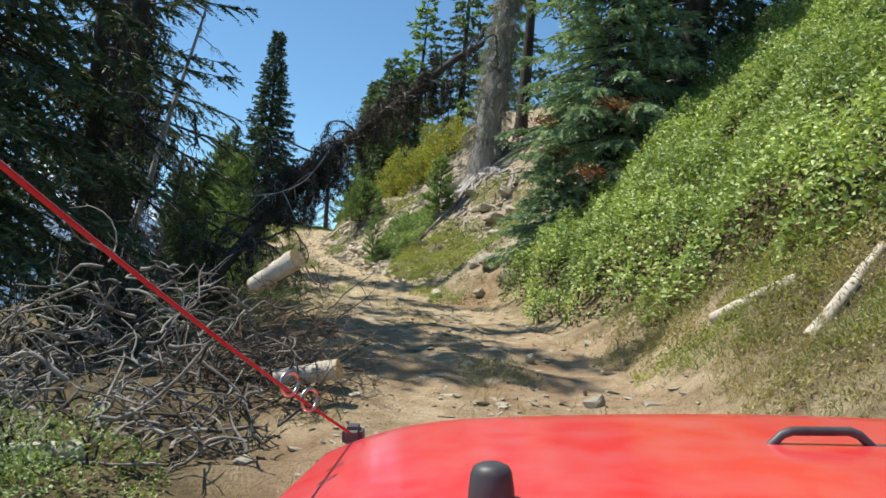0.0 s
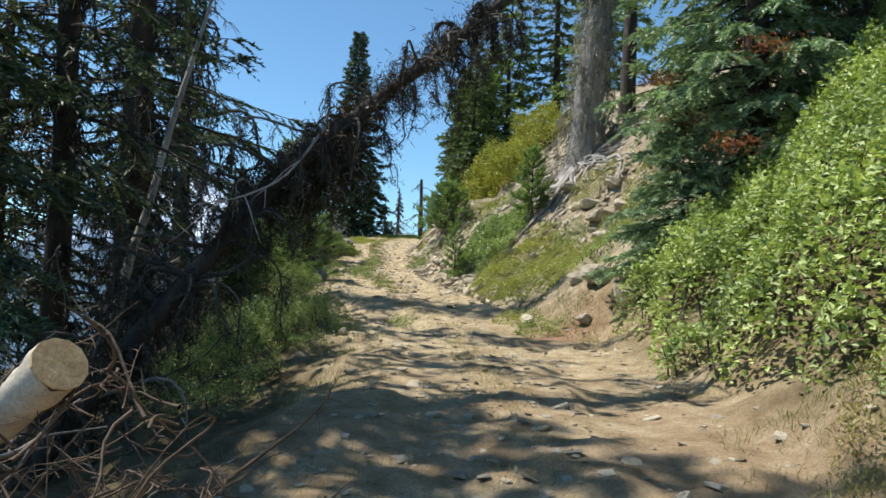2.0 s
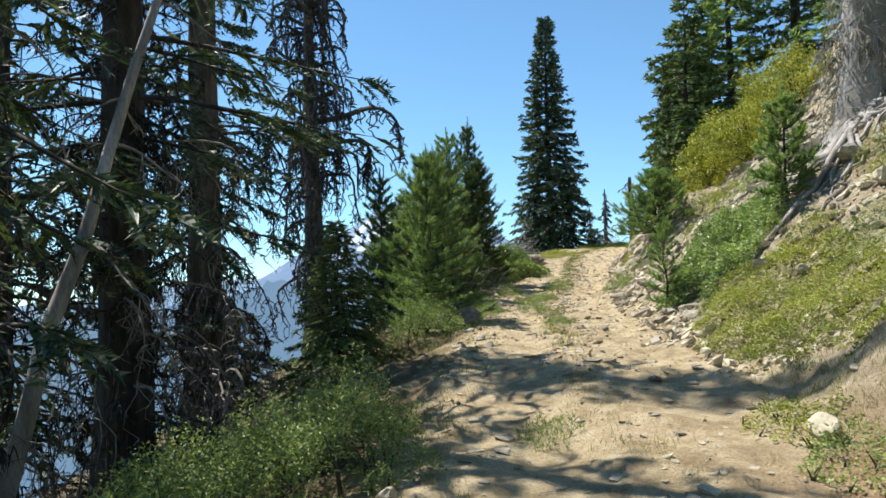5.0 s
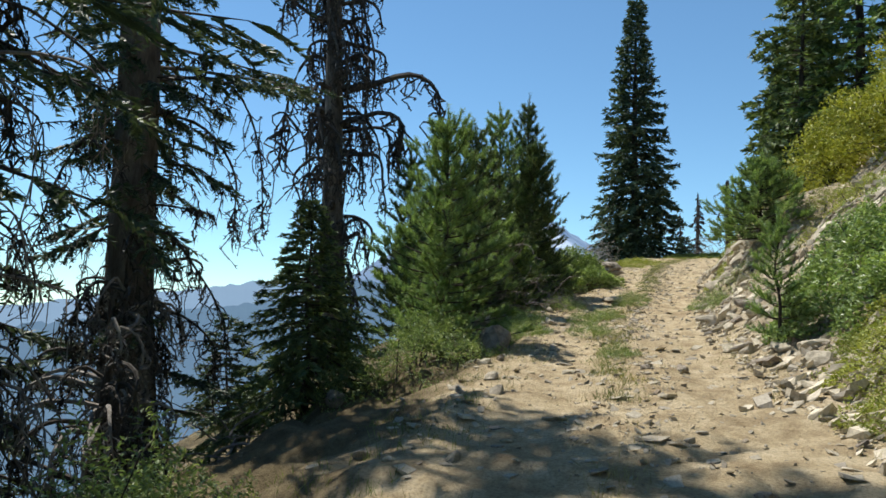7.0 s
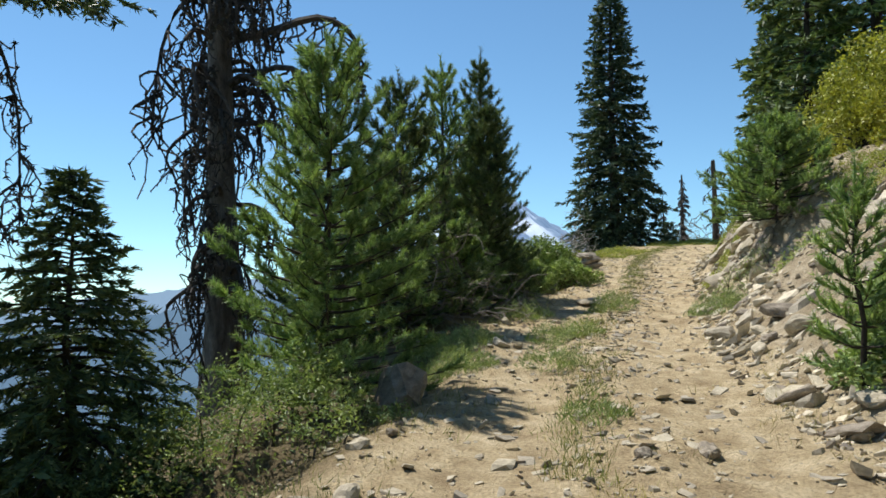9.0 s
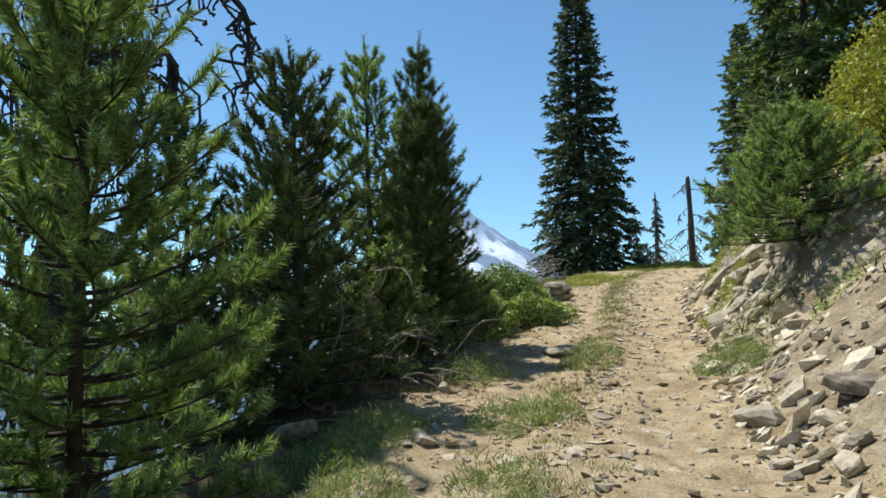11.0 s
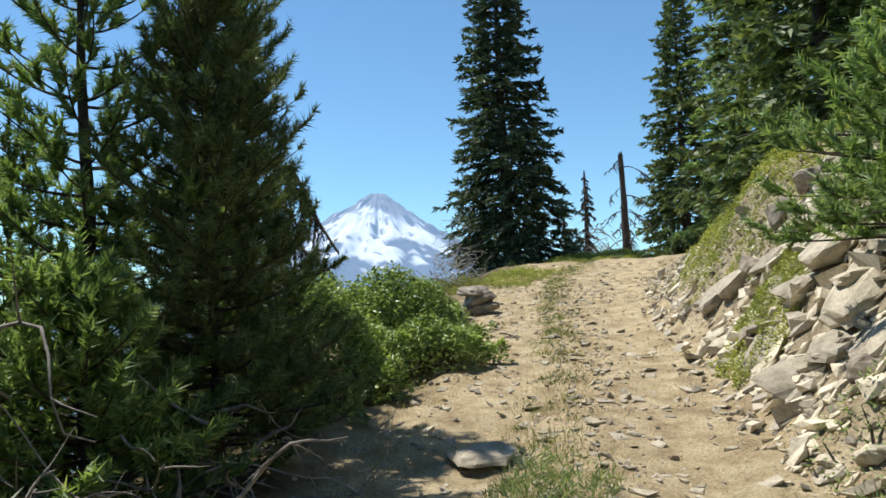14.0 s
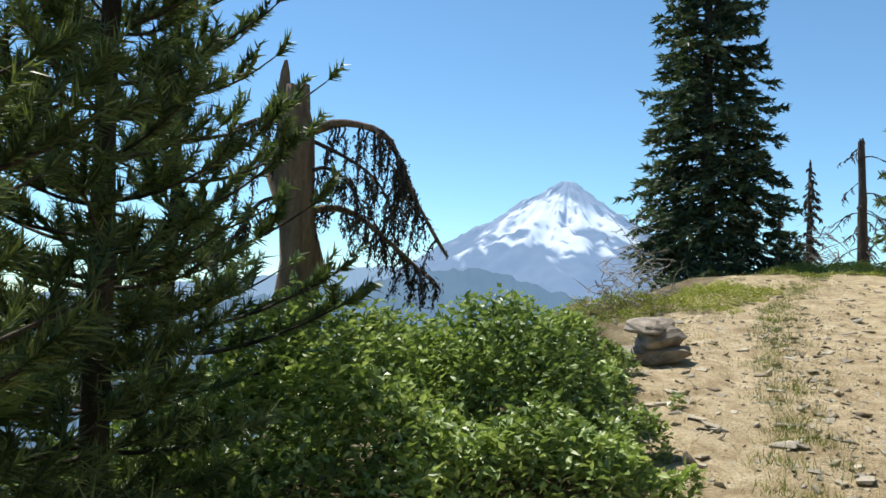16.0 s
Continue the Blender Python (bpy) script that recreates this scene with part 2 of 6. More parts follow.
class Build:
    """Gathers quads and triangles into one mesh."""
    def __init__(self):
        self.v, self.f, self.t, self.n = [], [], [], 0

    def quads(self, verts, faces):
        self.v.append(np.asarray(verts, float).reshape(-1, 3))
        self.f.append(np.asarray(faces, int).reshape(-1, 4) + self.n)
        self.n += len(self.v[-1])

    def tube(self, pts, radii, sides=6, knots=0.0):
        pts, radii = np.asarray(pts, float), np.asarray(radii, float)
        way = np.gradient(pts, axis=0)
        way /= np.linalg.norm(way, axis=1)[:, None] + 1e-9
        ref = np.where(np.abs(way[:, 2:3]) > 0.9, [[1.0, 0, 0]], [[0, 0, 1.0]])
        a = np.cross(way, ref)
        a /= np.linalg.norm(a, axis=1)[:, None] + 1e-9
        b = np.cross(way, a)
        ang = np.linspace(0, 2 * np.pi, sides, endpoint=False)
        r = radii[:, None] * (1 + knots * RNG.normal(size=(len(pts), sides)))
        v = pts[:, None] + r[..., None] * (np.cos(ang)[None, :, None] * a[:, None] + np.sin(ang)[None, :, None] * b[:, None])
        i, j = np.meshgrid(np.arange(len(pts) - 1), np.arange(sides), indexing="ij")
        k = (j + 1) % sides
        self.quads(v, np.stack([i * sides + j, i * sides + k, (i + 1) * sides + k, (i + 1) * sides + j], -1))

    def blades(self, base, way, length, width, fold=0.25, belly=0.45, face=None):
        """Leaves or needles: one folded, pointed quad each."""
        base, way = np.asarray(base, float), np.asarray(way, float)
        n = len(base)
        way = way / (np.linalg.norm(way, axis=1)[:, None] + 1e-9)
        side = np.cross(way, RNG.normal(size=(n, 3)) if face is None else np.asarray(face) + RNG.normal(size=(n, 3)) * 0.45)
        side /= np.linalg.norm(side, axis=1)[:, None] + 1e-9
        up = np.cross(side, way)
        length, width = np.broadcast_to(length, n)[:, None], np.broadcast_to(width, n)[:, None]
        m = base + way * length * belly + up * width * fold
        v = np.stack([base, m + side * width / 2, base + way * length, m - side * width / 2], 1)
        self.quads(v, np.arange(4 * n).reshape(-1, 4))

    def needles(self, base, way, length, width):
        """Needles and fine twigs: one slim triangle each."""
        base, way = np.asarray(base, float), np.asarray(way, float)
        n = len(base)
        way = way / (np.linalg.norm(way, axis=1)[:, None] + 1e-9)
        side = np.cross(way, RNG.normal(size=(n, 3)))
        side /= np.linalg.norm(side, axis=1)[:, None] + 1e-9
        length, width = np.broadcast_to(length, n)[:, None], np.broadcast_to(width, n)[:, None]
        v = np.stack([base + side * width / 2, base + way * length, base - side * width / 2], 1)
        self.v.append(v.reshape(-1, 3))
        self.t.append(np.arange(3 * n).reshape(-1, 3) + self.n)
        self.n += 3 * n

    def tris(self, verts, faces):
        self.v.append(np.asarray(verts, float).reshape(-1, 3))
        self.t.append(np.asarray(faces, int).reshape(-1, 3) + self.n)
        self.n += len(self.v[-1])

    def mesh(self, name, material, smooth=False):
        me = bpy.data.meshes.new(name)
        v = np.concatenate(self.v)
        f = np.concatenate(self.f) if self.f else np.zeros((0, 4), int)
        t = np.concatenate(self.t) if self.t else np.zeros((0, 3), int)
        me.vertices.add(len(v))
        me.vertices.foreach_set("co", v.astype(np.float32).ravel())
        me.loops.add(4 * len(f) + 3 * len(t))
        me.loops.foreach_set("vertex_index", np.concatenate([f.ravel(), t.ravel()]).astype(np.int32))
        me.polygons.add(len(f) + len(t))
        me.polygons.foreach_set("loop_start", np.concatenate([np.arange(len(f)) * 4, 4 * len(f) + np.arange(len(t)) * 3]).astype(np.int32))
        me.polygons.foreach_set("use_smooth", np.full(len(f) + len(t), smooth, dtype=bool))
        me.update(calc_edges=True)
        me.materials.append(material)
        return me


def part(name, made, material, parent, label="", smooth=False, kind=""):
    """Links a Build, bmesh or mesh as one object under a thing."""
    if isinstance(made, Build):
        me = made.mesh(name, material, smooth)
    elif isinstance(made, bmesh.types.BMesh):
        me = bpy.data.meshes.new(name)
        made.to_mesh(me)
        made.free()
        me.materials.append(material)
    else:
        me = made
    ob = new(name, me)
    ob.parent = parent
    return tagged(ob, label=label, kind=kind)


def thing(name, place, label, category, group="", kind=""):
    ob = new(name)
    ob.location = place
    ob.empty_display_size = 0.2
    return tagged(ob, label, category, group, kind)


def unit(v):
    return v / (np.linalg.norm(v, axis=-1, keepdims=True) + 1e-9)


# ---- the ground: a mountain track cut into a slope ----
def curve(pairs):
    ys, vs = zip(*pairs)
    def at(y):
        return np.interp(y, ys, vs)
    return at


road_z = curve([(-40, -1.8), (-6, -0.3), (0, 0.02), (5, 0.45), (9.6, 0.80), (12, 0.92), (17, 1.03), (19, 1.12), (22, 1.42), (26.4, 1.68), (30.4, 1.95), (35, 2.26), (40.7, 2.78), (45, 3.2), (52, 3.85), (57, 4.3), (63, 4.5), (75, 4.4), (120, 3)])
left_x = curve([(-40, -1), (0, -0.8), (6, -0.9), (10, -1.5), (16, -2.9), (18.5, -3.6), (20.3, -4.5), (24, -5.9), (27.8, -7.0), (30.5, -8.0), (33, -8.7), (36, -9.4), (40, -10.0), (42, -10.6), (46, -12.0), (50, -13.0), (57, -13.6), (75, -14)])
right_x = curve([(-40, 2.4), (0, 2.3), (6, 2.0), (9, 2.1), (10, 2.0), (13.6, 1.45), (17, 0.85), (18.5, 0.4), (20.3, -0.6), (24, -2.0), (27.8, -3.6), (30.5, -4.65), (33, -5.35), (36, -6.0), (40, -6.9), (42, -7.5), (46, -8.2), (50, -8.8), (57, -9.2), (75, -9)])
bank = curve([(-40, 0.8), (6, 0.95), (14, 1.0), (17, 1.0), (20, 0.95), (23, 0.6), (26, 0.62), (29, 0.85), (34, 0.85), (40, 1.05), (44, 0.9), (49, 0.55), (56, 0.28), (64, 0.16), (80, 0.1)])
steep = curve([(35.5, 0), (37.5, 0.7), (43, 0.7), (47, 0)])
fall = curve([(-40, 0.35), (6, 0.3), (14, 0.42), (24, 0.45), (29, 0.25), (36, 0.18), (46, 0.22), (55, 0.28), (80, 0.3)])


def bumps(x, y, scale, seed):
    """Smooth value noise on arrays."""
    x, y = np.asarray(x, float) / scale + seed * 17.3, np.asarray(y, float) / scale - seed * 9.1
    i, j = np.floor(x), np.floor(y)
    u, v = x - i, y - j
    u, v = u * u * (3 - 2 * u), v * v * (3 - 2 * v)
    def h(a, b):
        s = np.sin(a * 127.1 + b * 311.7 + seed * 74.7) * 43758.5453
        return s - np.floor(s)
    return (h(i, j) * (1 - u) + h(i + 1, j) * u) * (1 - v) + (h(i, j + 1) * (1 - u) + h(i + 1, j + 1) * u) * v - 0.5


def ground(x, y):
    x, y = np.asarray(x, float), np.asarray(y, float)
    zl, l, r = road_z(y), left_x(y), right_x(y)
    out_r, out_l = np.maximum(x - r, 0), np.maximum(l - x, 0)
    mid = np.clip((x - l) / (r - l), 0, 1)
    # two wheel tracks with a low crown between them
    ruts = -0.05 * (np.exp(-((mid - 0.27) / 0.11) ** 2) + np.exp(-((mid - 0.77) / 0.11) ** 2)) * ((out_r == 0) & (out_l == 0))
    near_r = np.minimum(out_r, 7.5)
    rise = bank(y) * (near_r - 0.35 * (1 - np.exp(-near_r / 0.5))) + 0.3 * np.maximum(out_r - 7.5, 0) * np.exp(-np.maximum(out_r - 7.5, 0) / 200)
    rise = rise + steep(y) * (np.minimum(out_r, 1.4) - np.clip(out_r - 2.0, 0, 1.4))
    lip = np.minimum(out_l, 2.2)
    drop = fall(y) * lip + 0.62 * np.maximum(out_l - 2.2, 0)
    drop = np.where(drop > 60, 60 + 300 * (1 - np.exp(-(drop - 60) / 300)), drop)
    soft = np.clip((out_r + out_l) / 1.0, 0, 1)
    rough = bumps(x, y, 0.35, 1) * (0.085 + 0.14 * soft) + bumps(x, y, 1.1, 2) * (0.05 + 0.28 * soft) + bumps(x, y, 0.18, 5) * (0.045 + 0.05 * soft) + bumps(x, y, 4.0, 3) * 0.5 * soft
    broad = bumps(x, y, 90, 4) * np.clip(out_l / 60, 0, 1) * 25
    return zl + ruts + rise - drop + rough + broad


def spaced(lo, hi, step, reach, growth):
    core = np.arange(lo, hi + step / 2, step)
    tail, s, d = [], step, 0.0
    while d < reach:
        s *= growth
        d += s
        tail.append(d)
    tail = np.array(tail)
    return np.concatenate([(lo - tail)[::-1], core, hi + tail])


gx, gy = spaced(-12, 3.5, 0.17, 4300, 1.17), spaced(3, 48, 0.18, 4300, 1.17)
GX, GY = np.meshgrid(gx, gy, indexing="ij")
GZ = ground(GX, GY)
sheet = Build()
ii, jj = np.meshgrid(np.arange(len(gx) - 1), np.arange(len(gy) - 1), indexing="ij")
w = len(gy)
sheet.quads(np.stack([GX, GY, GZ], -1), np.stack([ii * w + jj, (ii + 1) * w + jj, (ii + 1) * w + jj + 1, ii * w + jj + 1], -1))
ground_ob = part("ground", sheet, SOIL, None, smooth=True)
tagged(ground_ob, "dusty tan dirt track cut into a stony forest slope", "ground", kind="structure")
out_r, out_l = np.maximum(GX - right_x(GY), 0), np.maximum(left_x(GY) - GX, 0)
lump = bumps(GX, GY, 0.8, 8)
masks = {
    "duff": np.clip(np.maximum(out_l / 0.9, np.where(GY < 20, out_r / 1.6, 0)) + lump * 0.9, 0, 1) * (out_l + out_r > 0.02),
    "scree": np.clip(out_r / 0.6, 0, 1) * np.clip((GY - 18.5) / 2, 0, 1) * np.clip((60 - GY) / 8, 0, 1),
    "crown": np.clip(np.exp(-((((GX - left_x(GY)) / (right_x(GY) - left_x(GY))) - 0.51) / 0.11) ** 2) * 1.3 + lump * 0.8, 0, 1) * np.clip((GY - 19) / 6, 0.25, 1) * (out_l + out_r == 0),
    "rust": np.maximum(np.exp(-((GX - 0.2) / 0.9) ** 2 - ((GY - 18.6) / 1.1) ** 2) * 0.9, np.clip((17 - GY) / 8, 0, 1) * np.clip(0.42 + lump * 0.5, 0, 1) * np.clip(1 - (out_l + out_r) / 0.8, 0, 1)),
    "forest": np.clip((np.hypot(GX + 5, GY - 25) - 55) / 40, 0, 1),
}
for name, values in masks.items():
    at = ground_ob.data.attributes.new(name, "FLOAT", "POINT")
    at.data.foreach_set("value", np.clip(values, 0, 1).astype(np.float32).ravel())


def gz(x, y):
    return float(ground(x, y))


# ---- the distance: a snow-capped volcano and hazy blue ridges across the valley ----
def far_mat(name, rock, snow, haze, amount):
    """Rock below, snow above with ragged edges; distance haze is put in as a coloured glow."""
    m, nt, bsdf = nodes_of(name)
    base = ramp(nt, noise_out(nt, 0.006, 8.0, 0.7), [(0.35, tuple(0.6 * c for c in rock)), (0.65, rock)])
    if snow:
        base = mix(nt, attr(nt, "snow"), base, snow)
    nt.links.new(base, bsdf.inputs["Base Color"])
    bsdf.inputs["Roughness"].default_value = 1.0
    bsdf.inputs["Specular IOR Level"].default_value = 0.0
    haze_glow = add(nt, "ShaderNodeEmission", Color=(*haze, 1), Strength=1.0)
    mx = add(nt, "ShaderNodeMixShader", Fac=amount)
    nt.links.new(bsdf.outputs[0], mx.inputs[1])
    nt.links.new(haze_glow.outputs[0], mx.inputs[2])
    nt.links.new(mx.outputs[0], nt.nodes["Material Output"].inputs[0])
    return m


def far_point(az, dist):
    return np.array([-math.sin(radians(az)) * dist, math.cos(radians(az)) * dist])


def volcano():
    peak = far_point(27.15, 4300) + np.array([-6.0, 30.0])
    top, foot = 548.0, -260.0
    n = 110
    ang = np.linspace(0, 2 * np.pi, 240, endpoint=False)
    rad = np.linspace(0, 1, n) ** 1.25 * 3000
    R, A = np.meshgrid(rad, ang, indexing="ij")
    x, y = R * np.cos(A), R * np.sin(A)
    across, away = x * 0.89 + y * 0.456, -x * 0.456 + y * 0.89
    far_r = R
    R = np.hypot(np.where(across < 0, across * (0.66 + 0.4 * np.clip(-across / 1400, 0, 1)), across * 0.98), away * 0.8)
    # steep horn at the top, long apron below
    z = top - 0.80 * R + 0.00022 * R ** 2 * np.clip(1 - R / 4200, 0, 1)
    z = np.where(R > 330, z + 0.10 * (R - 330) * np.exp(-R / 1200), z)
    ribs = np.abs(bumps(A * 6, R * 0.004, 1.0, 3)) * 95 + np.abs(bumps(A * 17, R * 0.01, 1.0, 6)) * 42
    z = z - ribs * np.clip(R / 260, 0, 1) + bumps(x, y, 60, 9) * 26 + bumps(x, y, 25, 10) * 12
    z = np.minimum(z, 516 + bumps(x, y, 16, 15) * 18)
    z = np.maximum(z, foot)
    b = Build()
    i, j = np.meshgrid(np.arange(n - 1), np.arange(240), indexing="ij")
    k = (j + 1) % 240
    b.quads(np.stack([x + peak[0], y + peak[1], z], -1), np.stack([i * 240 + j, i * 240 + k, (i + 1) * 240 + k, (i + 1) * 240 + j], -1))
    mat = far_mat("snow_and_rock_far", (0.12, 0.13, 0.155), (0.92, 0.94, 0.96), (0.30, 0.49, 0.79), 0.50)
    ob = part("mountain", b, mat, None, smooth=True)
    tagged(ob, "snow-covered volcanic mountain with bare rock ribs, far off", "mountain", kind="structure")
    line = 160 + bumps(x, y, 160, 12) * 200 + bumps(x, y, 50, 13) * 170
    steep = np.abs(np.gradient(z, axis=1)) / (far_r * 2 * np.pi / 240 + 3)
    snow = np.clip((z - line) / 25, 0, 1) * np.clip((1.25 - steep * 1.5 + bumps(x, y, 40, 14)) * 2.2, 0, 1)
    bare = np.clip((across + 14 + bumps(x, y, 40, 21) * 130) / 30, 0, 1) * np.clip((z - 330) / 60, 0, 1)
    crag = np.clip((z - 385 + bumps(x, y, 45, 22) * 150) / 40, 0, 1)
    flank = np.clip((np.abs(across + 20) - 34 - 1.0 * (516 - z) + bumps(x, y, 70, 23) * 190 + bumps(x, y, 28, 24) * 90) / 30, 0, 1)
    crag = np.maximum(crag, flank)
    snow = np.where(R < 12, 1.0, snow * (1 - 0.85 * np.maximum(bare, crag)))
    at = ob.data.attributes.new("snow", "FLOAT", "POINT")
    at.data.foreach_set("value", snow.astype(np.float32).ravel())


def ridge(name, dist, tops, mat, label, jag, seed):
    """A long wooded ridge: crest heights given as (degrees to the left, degrees up)."""
    az = np.linspace(tops[0][0], tops[-1][0], 500)
    el = np.interp(az, *zip(*tops))
    crest = 3.0 + dist * np.tan(np.radians(el)) + bumps(az * 3, az * 0, 1.0, seed) * jag * 2 + bumps(az * 30, az * 0, 1.0, seed + 1) * jag * 0.7
    rows = []
    for step, (back, down) in enumerate(((-0.62, 1.0), (-0.3, 0.62), (-0.12, 0.25), (0.0, 0.0), (0.2, 0.8))):
        d = dist * (1 + back) + bumps(az * 8, az * 0 + step, 1.0, seed + 2) * dist * 0.04
        z = crest - down * (crest + 330)
        rows.append(np.stack([-np.sin(np.radians(az)) * d, np.cos(np.radians(az)) * d, z], -1))
    b = Build()
    i, j = np.meshgrid(np.arange(4), np.arange(499), indexing="ij")
    b.quads(np.array(rows), np.stack([i * 500 + j, i * 500 + j + 1, (i + 1) * 500 + j + 1, (i + 1) * 500 + j], -1))
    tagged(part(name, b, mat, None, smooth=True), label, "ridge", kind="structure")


volcano()
# Ridge blue comes mostly from the haze glow mixed into these two materials.
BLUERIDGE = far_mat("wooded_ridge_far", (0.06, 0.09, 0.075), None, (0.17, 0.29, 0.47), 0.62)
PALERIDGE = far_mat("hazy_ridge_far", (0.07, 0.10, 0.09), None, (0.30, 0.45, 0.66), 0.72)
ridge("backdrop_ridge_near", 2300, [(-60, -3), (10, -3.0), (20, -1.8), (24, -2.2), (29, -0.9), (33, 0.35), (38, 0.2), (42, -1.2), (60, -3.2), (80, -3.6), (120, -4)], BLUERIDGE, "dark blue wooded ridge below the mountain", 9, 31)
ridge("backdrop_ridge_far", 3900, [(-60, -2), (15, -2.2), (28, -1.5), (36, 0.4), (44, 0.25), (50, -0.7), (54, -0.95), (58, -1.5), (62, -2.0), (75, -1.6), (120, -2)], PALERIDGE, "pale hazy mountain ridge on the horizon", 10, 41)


# ---- trees and shrubs ----
def trunk_line(h, lean=(0, 0), wobble=0.03, n=10):
    t = np.linspace(0, 1, n)
    w = np.cumsum(RNG.normal(size=(n, 2)) * wobble, axis=0)
    w[0] = 0
    return np.stack([lean[0] * t ** 1.2 + w[:, 0], lean[1] * t ** 1.2 + w[:, 1], h * t - 0.25 * (t == 0)], -1)


def on_line(line, z):
    return np.stack([np.interp(z, line[:, 2], line[:, a]) for a in range(3)], -1)


def limb(start, az, length, rise, sag, n=7):
    """A limb's curve: leaves the trunk at a slope, sags, and lifts at its tip."""
    t = np.linspace(0, 1, n)
    out = length * t
    z = length * (rise * t - sag * t ** 2 + 0.45 * sag * t ** 4)
    bend = RNG.normal() * 0.08 * length * t ** 2
    return np.asarray(start) + np.stack([math.cos(az) * out - math.sin(az) * bend, math.sin(az) * out + math.cos(az) * bend, z], -1)


def spray(green, pts, twig, blade, count, flat=0.35):
    """Side twigs along a limb, set with needles."""
    n = max(3, int(count))
    t = np.sort(RNG.uniform(0.22, 1.0, n))
    k = t * (len(pts) - 1)
    i = np.minimum(k.astype(int), len(pts) - 2)
    p = pts[i] + (pts[i + 1] - pts[i]) * (k - i)[:, None]
    way = unit(pts[i + 1] - pts[i])
    side = unit(np.cross(way, [0, 0, 1.0])) * RNG.choice([-1, 1], n)[:, None]
    d = unit(way * 0.75 + side * RNG.uniform(0.35, 1.0, n)[:, None] + RNG.normal(size=(n, 3)) * [0.1, 0.1, flat * 0.5] - [0, 0, 0.12])
    tl = twig * (1.15 - 0.75 * t) * RNG.uniform(0.6, 1.2, n)
    green.blades(p, d - [0, 0, 0.12], tl * 0.95, 0.8 * blade[0] * RNG.uniform(0.6, 1.1, n), fold=0.15, belly=0.4, face=(0, 0, 1.0))
    per = max(4, int(np.mean(tl) / blade[0] * 5))
    s = RNG.uniform(0.05, 1.0, (n, per))
    q = p[:, None] + d[:, None] * (s * tl[:, None])[..., None]
    q[..., 2] -= 0.25 * (s ** 2) * tl[:, None]
    side2 = np.cross(d, RNG.normal(size=(n, 3)) * [0.3, 0.3, 1])
    w = unit(d[:, None] * 0.8 + unit(side2)[:, None] * RNG.choice([-1, 1], (n, per))[..., None] * 0.75 + RNG.normal(size=(n, per, 3)) * 0.22)
    m = n * per
    green.needles(q.reshape(m, 3), w.reshape(m, 3), blade[0] * RNG.uniform(0.7, 1.25, m), 1.25 * blade[1] * RNG.uniform(0.8, 1.2, m))


